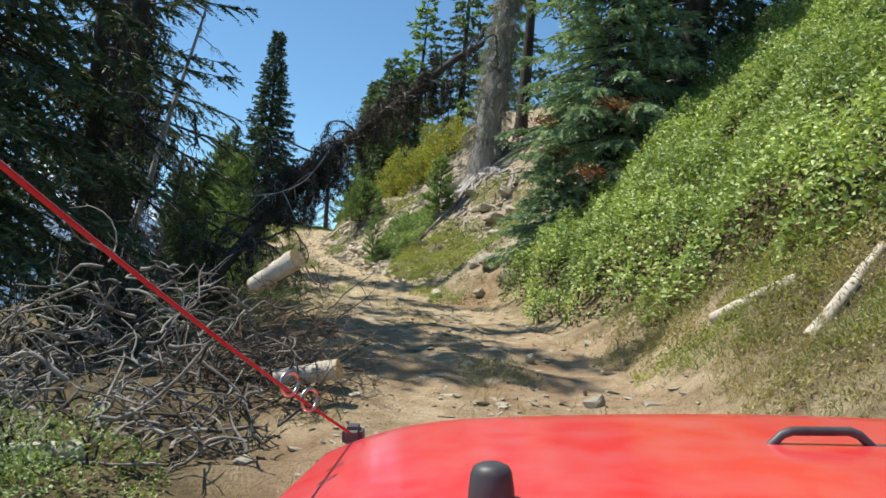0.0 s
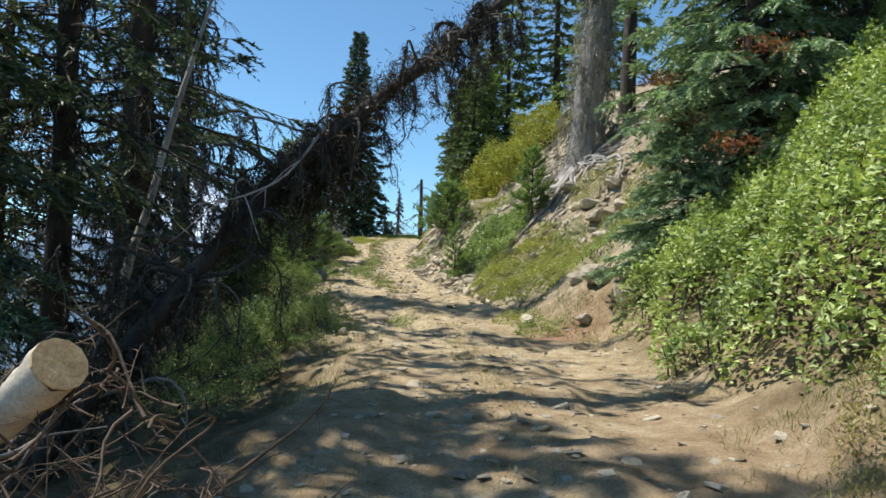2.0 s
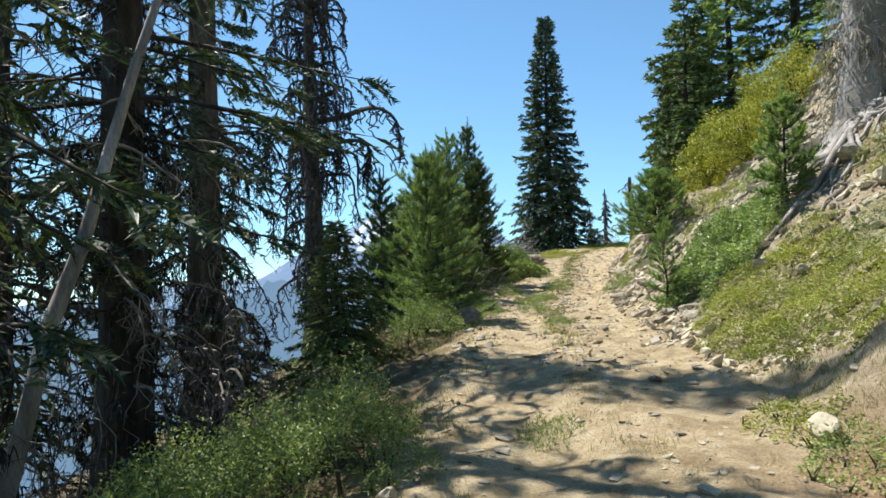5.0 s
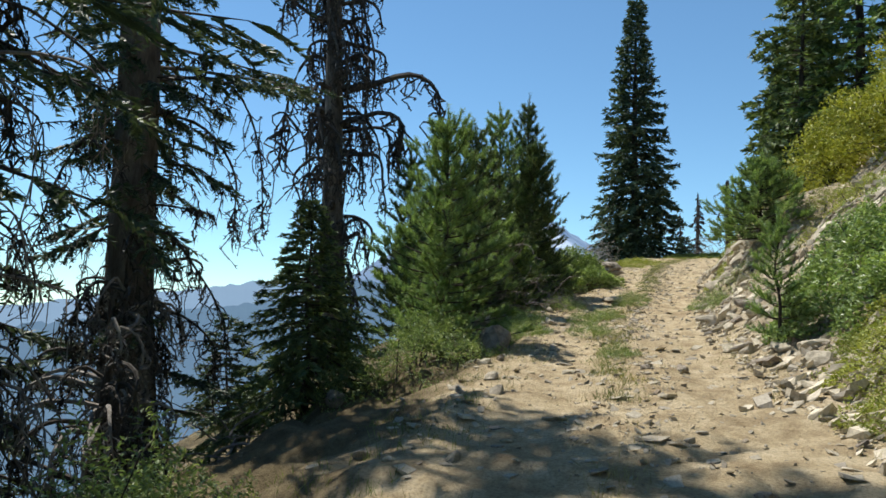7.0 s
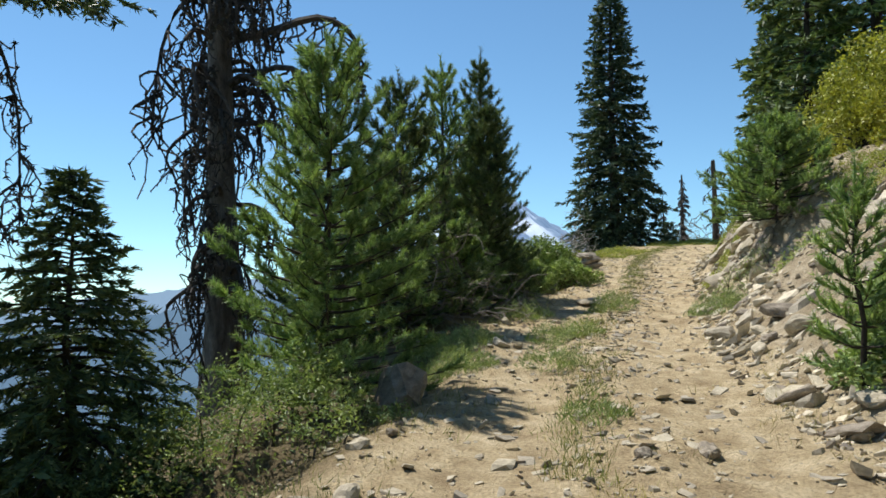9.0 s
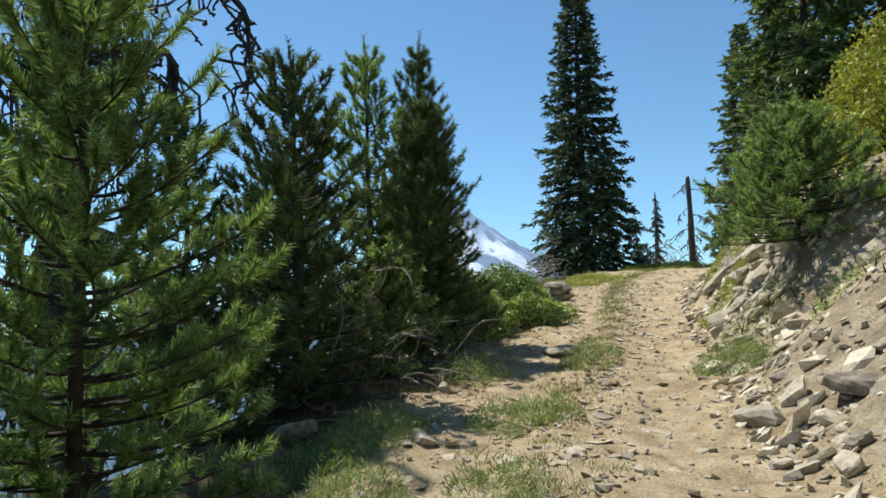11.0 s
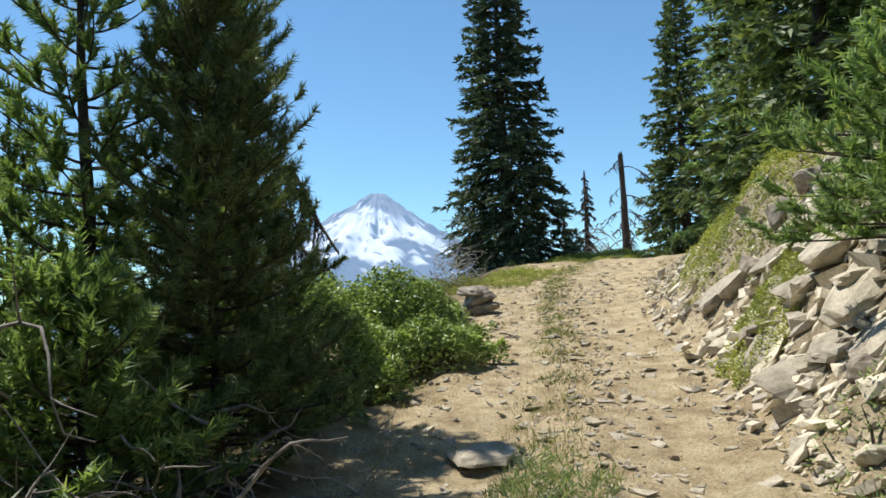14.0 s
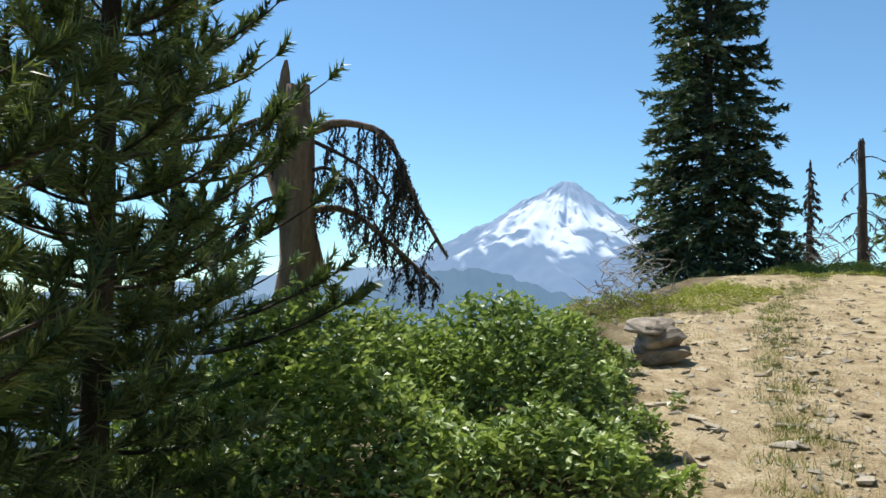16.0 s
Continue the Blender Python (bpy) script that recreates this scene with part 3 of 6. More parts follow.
def fir(name, place, h, radius, base=0.06, r0=None, needles=FIR, blade=(0.16, 0.035), limbs=190, twigs=13, lean=(0, 0), bare=0.0, label="", group="", droop=0.3, top_power=0.8, seed=1, bark=BARK, dead_low=0, shag=0, high=99.0, boughs=(), drapes=(), tip=0.12, crown=(99.0, 0.0)):
    """A fir: tapered trunk, tiers of drooping limbs with flat sprays of needles."""
    global RNG
    RNG = np.random.default_rng(seed)
    tree = thing(name, place, label, "tree", group)
    line = trunk_line(h, lean)
    r0 = r0 or 0.018 * h
    wood, green = Build(), Build()
    wood.tube(line, r0 * (1 - np.linspace(0, 0.97, 10)) ** 0.9 * np.r_[1.35, np.ones(9)], 9, 0.04)
    zs = h * (base + (1 - base) * (np.arange(limbs) + RNG.uniform(0, 1, limbs)) / limbs)
    for n, z in enumerate(zs):
        f = (h - z) / (h * (1 - base))
        length = (crown[1] if z > crown[0] else radius) * (f ** top_power) * RNG.uniform(0.55, 1.1) + tip
        dead = RNG.uniform() < bare
        if dead:
            length *= 0.4
        az = n * 2.39996 + RNG.normal() * 0.35
        pts = limb(on_line(line, z), az, length, 0.35 - 0.55 * f, droop * (0.4 + f))
        wood.tube(pts, np.linspace(0.006 + 0.011 * length, 0.003, len(pts)), 4)
        if not dead:
            if z > high:
                spray(green, pts, 0.16 + 0.30 * length, (blade[0] * 1.5, blade[1] * 1.6), 0.45 * twigs * (0.35 + length / radius))
            else:
                spray(green, pts, 0.16 + 0.30 * length, blade, twigs * (0.35 + length / radius))
        else:
            for m in range(5):
                wood.tube(limb(pts[RNG.integers(2, len(pts))], az + RNG.normal(), length * RNG.uniform(0.2, 0.4), -0.2, 0.8, 4), np.linspace(0.007, 0.003, 4), 3)
    for z, az, length, rise, sag in boughs:
        pts = limb(on_line(line, z), az, length, rise, sag, 9)
        wood.tube(pts, np.linspace(0.035, 0.008, 9), 5, 0.05)
        for m in range(16):
            side = limb(pts[RNG.integers(3, 9)], az + RNG.normal() * 0.6, length * RNG.uniform(0.12, 0.3), 0.05, 0.5, 5)
            wood.tube(side, np.linspace(0.010, 0.004, 5), 3)
            spray(green, side, 0.22, blade, 9)
    for z, az, out, fall, lift in drapes:
        dry = Build()
        pts = drape(on_line(line, z), az, out, fall, lift, 15)
        dry.tube(pts, np.linspace(0.030, 0.009, 15), 5, 0.1)
        for m in range(34):
            fuzzy(dry, strand(pts[RNG.integers(4, 15)], RNG.uniform(0.2, 0.7)), 0.011)
        part("dead_limb", dry, TWIG, tree)
    for n in range(dead_low):
        dry = Build()
        z, az = h * RNG.uniform(0.04, base + 0.1), RNG.uniform(0, 6.3)
        length = radius * RNG.uniform(0.3, 0.8)
        pts = drape(on_line(line, z), az, length * 0.6, length * RNG.uniform(0.3, 0.8), 0.05)
        dry.tube(pts, np.linspace(0.020, 0.006, 11), 4, 0.1)
        for m in range(9):
            L = length * RNG.uniform(0.15, 0.4)
            q = strand(pts[RNG.integers(3, 11)], L)
            dry.tube(q, np.linspace(0.009, 0.004, 7), 3)
        part("dead_limb", dry, TWIG if n % 3 else GREYTWIG, tree)
    part("trunk", wood, bark, tree, smooth=True)
    part("crown", green, needles, tree, kind="stuff")
    if shag:
        hair = Build()
        for n in range(shag):
            az, out = RNG.uniform(0, 6.28), RNG.uniform(0.3, 1.3)
            pts = drape(on_line(line, h * RNG.uniform(0.02, 0.42)), az, out, RNG.uniform(0.2, 0.8), 0.05)
            hair.tube(pts, np.linspace(0.016, 0.006, 11), 3)
            hanging(hair, pts, 46, 0.2, 0.03, 0.5)
        part("lichen", hair, MOSS, tree, "dark ragged dead twigs hung with lichen", kind="stuff")
    return tree


def pine(name, place, h, radius, needles=PINE, base=0.02, limbs=60, shoots=9, per=46, needle=(0.105, 0.0135), lean=(0, 0), label="", group="", seed=1, up=0.5, tops=1, core=0.5):
    """A young pine: upswept limbs that end in separate shoots like bottle brushes."""
    global RNG
    RNG = np.random.default_rng(seed)
    tree = thing(name, place, label, "tree", group)
    wood, green = Build(), Build()
    line = trunk_line(h, lean, 0.02)
    wood.tube(line, 0.014 * h * (1 - np.linspace(0, 0.93, 10)) * np.r_[1.3, np.ones(9)] + 0.006, 8, 0.03)
    foot, way, long = [], [], []
    for zz in np.linspace(0.8, 0.985, 6):
        foot.append(on_line(line, h * zz)); way.append(np.array([RNG.normal() * 0.1, RNG.normal() * 0.1, 1.0])); long.append(0.34)
    for k in range(tops - 1):
        a = RNG.uniform(0, 6.3)
        t = np.linspace(0, 1, 5)
        z0, rise = h * RNG.uniform(0.66, 0.74), h * RNG.uniform(0.18, 0.24)
        pts = on_line(line, z0) + np.stack([math.cos(a) * 0.45 * t ** 0.6, math.sin(a) * 0.45 * t ** 0.6, rise * t], -1)
        wood.tube(pts, np.linspace(0.03, 0.008, 5), 5)
        for s in np.linspace(0.2, 1.0, 26):
            b = RNG.uniform(0, 6.3)
            foot.append(np.array([np.interp(s, t, pts[:, c]) for c in range(3)])); way.append(unit(np.array([math.cos(b), math.sin(b), 0.7 + 2.0 * (s > 0.9)]))); long.append(RNG.uniform(0.2, 0.42) * (1.15 - 0.5 * s))
    whorl, turn = 0, 0.0
    for n in range(limbs):
        if n % 5 == 0:
            whorl, turn = RNG.uniform(-0.4, 0.4), RNG.uniform(0, 6.3)
        f = 1 - (5 * (n // 5) + 2.5 + whorl + RNG.normal() * 0.7) / limbs
        f = min(max(f, 0.02), 0.99)
        z = h * (base + (1 - base) * (1 - f) * 0.97)
        length = radius * min(1.0, 0.14 + 1.1 * f ** 0.8) * RNG.uniform(0.55, 1.18) * (0.8 if f > 0.94 else 1)
        az = turn + (n % 5) * 1.2566 + RNG.normal() * 0.25
        t = np.linspace(0, 1, 7)
        rise = up * (0.35 + 1.3 * (1 - f))
        bend = RNG.normal() * 0.12 * length * t ** 2
        pts = on_line(line, z) + np.stack([math.cos(az) * length * t - math.sin(az) * bend, math.sin(az) * length * t + math.cos(az) * bend, length * (rise * t ** 1.7 - 0.12 * t)], -1)
        wood.tube(pts, np.linspace(0.008 + 0.009 * length, 0.005, 7), 4)
        count = max(3, int(round(shoots * (0.35 + 0.75 * length / radius))))
        for s in np.append(1 - 0.82 * RNG.uniform(0, 1, count - 1) ** 1.15, 1.0):
            p = np.array([np.interp(s, t, pts[:, a]) for a in range(3)])
            a2 = az + (RNG.choice([-1, 1]) * RNG.uniform(0.35, 1.15) if s < 0.98 else RNG.normal() * 0.15)
            d = unit(np.array([math.cos(a2), math.sin(a2), RNG.uniform(0.1, 0.8) + 0.9 * (1 - f)]))
            foot.append(p); way.append(d); long.append(RNG.uniform(0.13, 0.27) * (0.75 + 0.4 * length / radius))
    e, w, g = np.array(foot), unit(np.array(way)), np.array(long)
    m = len(e)
    for turn in range(2):
        green.blades(e, w, g * 1.02, core * needle[0], fold=0.2, belly=0.55)
    s = RNG.uniform(0.08, 1.0, (m, per))
    q = e[:, None] + w[:, None] * (s * g[:, None])[..., None]
    q[..., 2] += 0.12 * s ** 2 * g[:, None]
    side = RNG.normal(size=(m, per, 3))
    side = unit(side - np.sum(side * w[:, None], -1, keepdims=True) * w[:, None])
    d = unit(w[:, None] * RNG.uniform(0.45, 1.3, (m, per, 1)) + side)
    green.needles(q.reshape(-1, 3), d.reshape(-1, 3), needle[0] * RNG.uniform(0.65, 1.1, m * per), needle[1] * 1.25)
    wood.needles(e, w, g, 0.012)
    part("trunk", wood, BARK, tree, smooth=True)
    part("crown", green, needles, tree, kind="stuff")
    return tree


def waver(t, size):
    """A smooth wandering offset that starts at nothing."""
    f, p = RNG.uniform(2.0, 8.0, (3, 3)), RNG.uniform(0, 6.28, (3, 3))
    return size * sum(np.sin(t[:, None] * f[k] + p[k]) - np.sin(p[k]) for k in range(3)) / 1.6


def strand(start, length, n=7):
    """A thin twig that curls as it hangs."""
    t = np.linspace(0, 1, n)
    p = waver(t * 1.3, 0.17 * length)
    p[:, 2] -= length * t
    return np.asarray(start) + p


def fuzzy(build, q, thick):
    """A hanging twig with ragged lichen all along it."""
    build.tube(q, np.linspace(thick, thick * 0.5, len(q)), 3)
    k = RNG.uniform(0, len(q) - 1.001, 24)
    i = k.astype(int)
    p = q[i] + (q[i + 1] - q[i]) * (k - i)[:, None]
    build.needles(p, RNG.normal(size=(24, 3)) - [0, 0, 0.4], RNG.uniform(0.02, 0.07, 24), 2.2 * thick)


def drape(start, az, out, drop, lift, n=11):
    """A dead limb that leaves the trunk, bends over and hangs."""
    t = np.linspace(0, 1, n)
    r = out * np.sin(np.minimum(t * 2.0, 1.45)) + RNG.normal() * 0.1 * out * np.maximum(t - 0.7, 0)
    z = lift * out * np.sin(np.minimum(t * 3.0, 1.57)) - drop * np.maximum(t - 0.3, 0) ** 1.4 * 1.6
    w = waver(t, 0.04 * (out + drop))
    return np.asarray(start) + np.stack([math.cos(az) * r, math.sin(az) * r, z], -1) + w


def draped_snag(name, place, h, r0, limbs, reach, drop, label, seed, arms=(), low=0.1, broken=0.25, strands=6, lean=(0, 0), thick=1.0, bark=BARK, twigs=(TWIG, TWIG, GREYTWIG)):
    """A dead standing tree whose limbs bend over and hang in curled strands."""
    global RNG
    RNG = np.random.default_rng(seed)
    tree = thing(name, place, label, "dead tree")
    line = trunk_line(h, lean, 0.03)
    wood = Build()
    wood.tube(line, r0 * (1 - np.linspace(0, 1 - broken, 10)) * np.r_[1.5, 1.1, np.ones(8)], 10, 0.07)
    for a in range(5):
        o = np.array([math.cos(a * 1.3), math.sin(a * 1.3), 0]) * 0.5 * r0 * broken
        wood.tube(np.array([line[-1] + o - [0, 0, 0.1], line[-1] + o + [0, 0, RNG.uniform(0.1, 0.3)]]), [r0 * broken * 0.6, 0.004], 4)
    part("trunk", wood, bark, tree, smooth=True)
    plans = [(h * RNG.uniform(low, 0.98), RNG.uniform(0, 6.28), reach * RNG.uniform(0.35, 1.0), drop * RNG.uniform(0.3, 1.0), RNG.uniform(0.0, 0.35)) for _ in range(limbs)]
    for n, (z, az, out, fall, lift) in enumerate(list(arms) + plans):
        twig = Build()
        pts = drape(on_line(line, z), az, out, fall, lift)
        twig.tube(pts, np.linspace(0.016 + 0.016 * out, 0.012, 11) * thick, 5, 0.1)
        for m in range(strands + (22 if n < len(arms) else 0)):
            L = RNG.uniform(0.2, 0.6) * (0.5 + 0.5 * fall) * (1.5 if n < len(arms) else 1)
            q = strand(pts[RNG.integers(2, 11)], L)
            fuzzy(twig, q, (0.018 if n < len(arms) else 0.011) * thick)
        part("limb", twig, twigs[n % len(twigs)], tree)
    return tree


def hanging(build, pts, count, length, width, spread=0.25):
    """Beard-like dead twigs that hang from a limb."""
    k = RNG.uniform(0.15, 1.0, count) * (len(pts) - 1)
    i = np.minimum(k.astype(int), len(pts) - 2)
    p = pts[i] + (pts[i + 1] - pts[i]) * (k - i)[:, None] + RNG.normal(size=(count, 3)) * 0.03
    d = RNG.normal(size=(count, 3)) * spread - [0, 0, 1.0]
    build.needles(p, d, length * RNG.uniform(0.4, 1.3, count), width * RNG.uniform(0.5, 1.4, count))


def snag(name, place, h, r0, limbs, reach, lean=(0, 0), wood_mat=GREYWOOD, twig_mat=TWIG, beard=0, beard_mat=MOSS, low=0.15, label="", seed=1, curl=5, broken=0.25, arm=None, top_limbs=1.0, droop=1.1, thick=1.0, rise=0.1, hair_size=(0.2, 0.022), trunk_hair=0):
    """A dead standing tree with drooping, curled limbs."""
    global RNG
    RNG = np.random.default_rng(seed)
    tree = thing(name, place, label, "dead tree")
    line = trunk_line(h, lean, 0.03)
    wood, hair = Build(), Build()
    wood.tube(line, r0 * (1 - np.linspace(0, 1 - broken, 10)) * np.r_[1.5, 1.1, np.ones(8)], 10, 0.07)
    tip = line[-1]
    for a in range(5):
        wood.tube(np.array([tip + [0.5 * r0 * broken * math.cos(a * 1.3), 0.5 * r0 * broken * math.sin(a * 1.3), -0.1], tip + [0.5 * r0 * broken * math.cos(a * 1.3), 0.5 * r0 * broken * math.sin(a * 1.3), 0.12 + 0.3 * r0 * RNG.uniform()]]), [r0 * broken * 0.6, 0.004], 4)
    plans = [(h * RNG.uniform(low, top_limbs * 0.97), RNG.uniform(0, 6.28), reach * RNG.uniform(0.35, 1.0), rise, droop) for _ in range(limbs)]
    if arm:
        plans += arm
    if trunk_hair:
        zz, aa = RNG.uniform(0.02 * h, h, trunk_hair), RNG.uniform(0, 6.28, trunk_hair)
        rr = r0 * (1 - (1 - broken) * zz / h) * RNG.uniform(0.95, 1.9, trunk_hair)
        hair.needles(on_line(line, zz) + np.stack([np.cos(aa) * rr, np.sin(aa) * rr, 0 * aa], -1), np.stack([np.cos(aa) * 0.3, np.sin(aa) * 0.3, 0 * aa - 1], -1) + RNG.normal(size=(trunk_hair, 3)) * 0.65, hair_size[0] * RNG.uniform(0.5, 1.4, trunk_hair), hair_size[1])
    part("trunk", wood, wood_mat, tree, smooth=True)
    for z, az, length, lift, sag in plans:
        twig = Build()
        length *= 1.15 - 0.6 * z / h if (z, az, length, lift, sag) not in (arm or []) else 1
        pts = limb(on_line(line, z), az, length, lift, sag, 9)
        twig.tube(pts, np.linspace(0.012 + 0.014 * length, 0.005, 9), 5, 0.08)
        for m in range(curl):
            q = pts[RNG.integers(2, 9)]
            sub = limb(q, az + RNG.normal() * 1.0, length * RNG.uniform(0.18, 0.45), -0.15, RNG.uniform(0.8, 2.2), 6)
            twig.tube(sub, np.linspace(0.010, 0.003, 6) * thick, 3)
            for _ in range(2):
                s2 = limb(sub[RNG.integers(2, 6)], RNG.uniform(0, 6.3), length * RNG.uniform(0.08, 0.2), -0.2, 1.6, 4)
                twig.tube(s2, np.linspace(0.006, 0.002, 4) * thick, 3)
            if beard:
                hanging(hair, sub, beard, hair_size[0] * 0.8, hair_size[1])
        if beard:
            hanging(hair, pts, beard * 2, hair_size[0], hair_size[1])
        part("limb", twig, twig_mat, tree)
    if beard:
        part("lichen", hair, beard_mat, tree, "ragged hanging lichen", kind="stuff")
    return tree


def canopy(name, inside, box, top, leaves, leaf, mat, label, category="shrub", stems=40, depth=0.35, seed=1, group="", upright=0.3, stem_mat=TWIG, lump=0.5, kind="", sprigs=0.0, rough=0.9, face=(-0.7, 0.1, 1.0)):
    """A shrub that covers a patch of ground: leaves fill the layer under an uneven top."""
    global RNG
    RNG = np.random.default_rng(seed)
    x0, x1, y0, y1 = box
    x, y = RNG.uniform(x0, x1, leaves * 3), RNG.uniform(y0, y1, leaves * 3)
    fill = inside(x, y) + bumps(x, y, lump, seed) * 0.5 + bumps(x, y, lump * 0.4, seed + 3) * 0.35
    keep = np.nonzero(fill > 0)[0][:leaves]
    x, y, fill = x[keep], y[keep], fill[keep]
    g = ground(x, y)
    edge = np.clip(fill / 0.55, 0, 1) ** 0.5
    tuftd = np.abs(bumps(x, y, lump * 0.55, seed + 4)) * 2
    hgt = top * edge * (0.78 + rough * (0.75 * bumps(x, y, lump, seed + 1) + 0.5 * (0.5 - tuftd) + 0.3 * bumps(x, y, lump * 0.2, seed + 2)))
    if sprigs:
        hgt = hgt + sprigs * np.maximum(bumps(x, y, 0.09, seed + 7) - 0.15, 0)
    down = np.abs(RNG.normal(size=len(x))) * depth
    z = g + np.maximum(hgt - down * np.maximum(hgt, 0.3), 0.01 + 0.04 * RNG.uniform(size=len(x)))
    sx = (bumps(x + 0.1, y, lump, seed + 1) - bumps(x - 0.1, y, lump, seed + 1)) * 3
    way = np.stack([RNG.normal(size=len(x)) - sx, RNG.normal(size=len(x)), RNG.normal(size=len(x)) * 0.5 + upright], -1)
    mid = np.array([x.mean(), y.mean(), g.mean()])
    ob = thing(name, mid, label, category, group, kind)
    b = Build()
    b.blades(np.stack([x, y, z], -1) - mid, way, leaf[0] * RNG.uniform(0.6, 1.3, len(x)), leaf[1] * RNG.uniform(0.7, 1.2, len(x)), face=face)
    part("leaves", b, mat, ob, kind="stuff")
    if stems:
        s = Build()
        pick = RNG.integers(0, len(x), stems)
        for i in pick:
            p = np.array([x[i], y[i], g[i] - 0.05]) - mid
            a = RNG.uniform(0, 6.3)
            hh = max(0.15, hgt[i] * 0.9)
            q = p + np.array([math.cos(a) * hh * 0.4, math.sin(a) * hh * 0.4, hh])
            s.tube(np.stack([p, p + (q - p) * [0.25, 0.25, 0.5], q]), [0.014, 0.010, 0.004], 4)
        part("brushwood", s, stem_mat, ob, kind="stuff")
    return ob


def clumped(name, place, size, clumps, leaves, leaf, mat, label, seed, group=""):
    """A rounded shrub: leafy clumps of differing size gathered on a dome, with gaps between them."""
    global RNG
    RNG = np.random.default_rng(seed)
    ob = thing(name, place, label, "shrub", group)
    d = unit(RNG.normal(size=(clumps, 3)) * [1, 1, 0.8] + [0, 0, 0.35])
    centre = d * np.array(size) * RNG.uniform(0.55, 0.95, (clumps, 1))
    r = min(size) * RNG.uniform(0.2, 0.42, clumps)
    which = RNG.choice(clumps, leaves, p=r ** 2 / np.sum(r ** 2))
    out = unit(RNG.normal(size=(leaves, 3)) + [0, 0, 0.3])
    p = centre[which] + out * (r[which] * RNG.uniform(0.55, 1.1, leaves))[:, None]
    b = Build()
    b.blades(p, RNG.normal(size=(leaves, 3)) + out * 0.7, leaf[0] * RNG.uniform(0.6, 1.3, leaves), leaf[1] * RNG.uniform(0.7, 1.2, leaves), face=out)
    part("leaves", b, mat, ob, kind="stuff")
    wood = Build()
    for c in centre:
        wood.tube(np.stack([[0, 0, -0.3], c * [0.35, 0.35, 0.5], c]), [0.03, 0.02, 0.008], 4)
    part("brushwood", wood, TWIG, ob, kind="stuff")
    return ob


def blob(cx, cy, rx, ry, turn=0.0):
    """A soft patch: positive inside, falling to zero at its rim."""
    c, s = math.cos(radians(turn)), math.sin(radians(turn))
    def inside(x, y):
        u, v = (x - cx) * c + (y - cy) * s, -(x - cx) * s + (y - cy) * c
        return 1 - np.hypot(u / rx, v / ry)
    return inside


# ---- trees below the track ----
def at_ground(x, y, sink=0.0):
    return (x, y, gz(x, y) - sink)


def up_to(x, y, top):
    return top - gz(x, y)


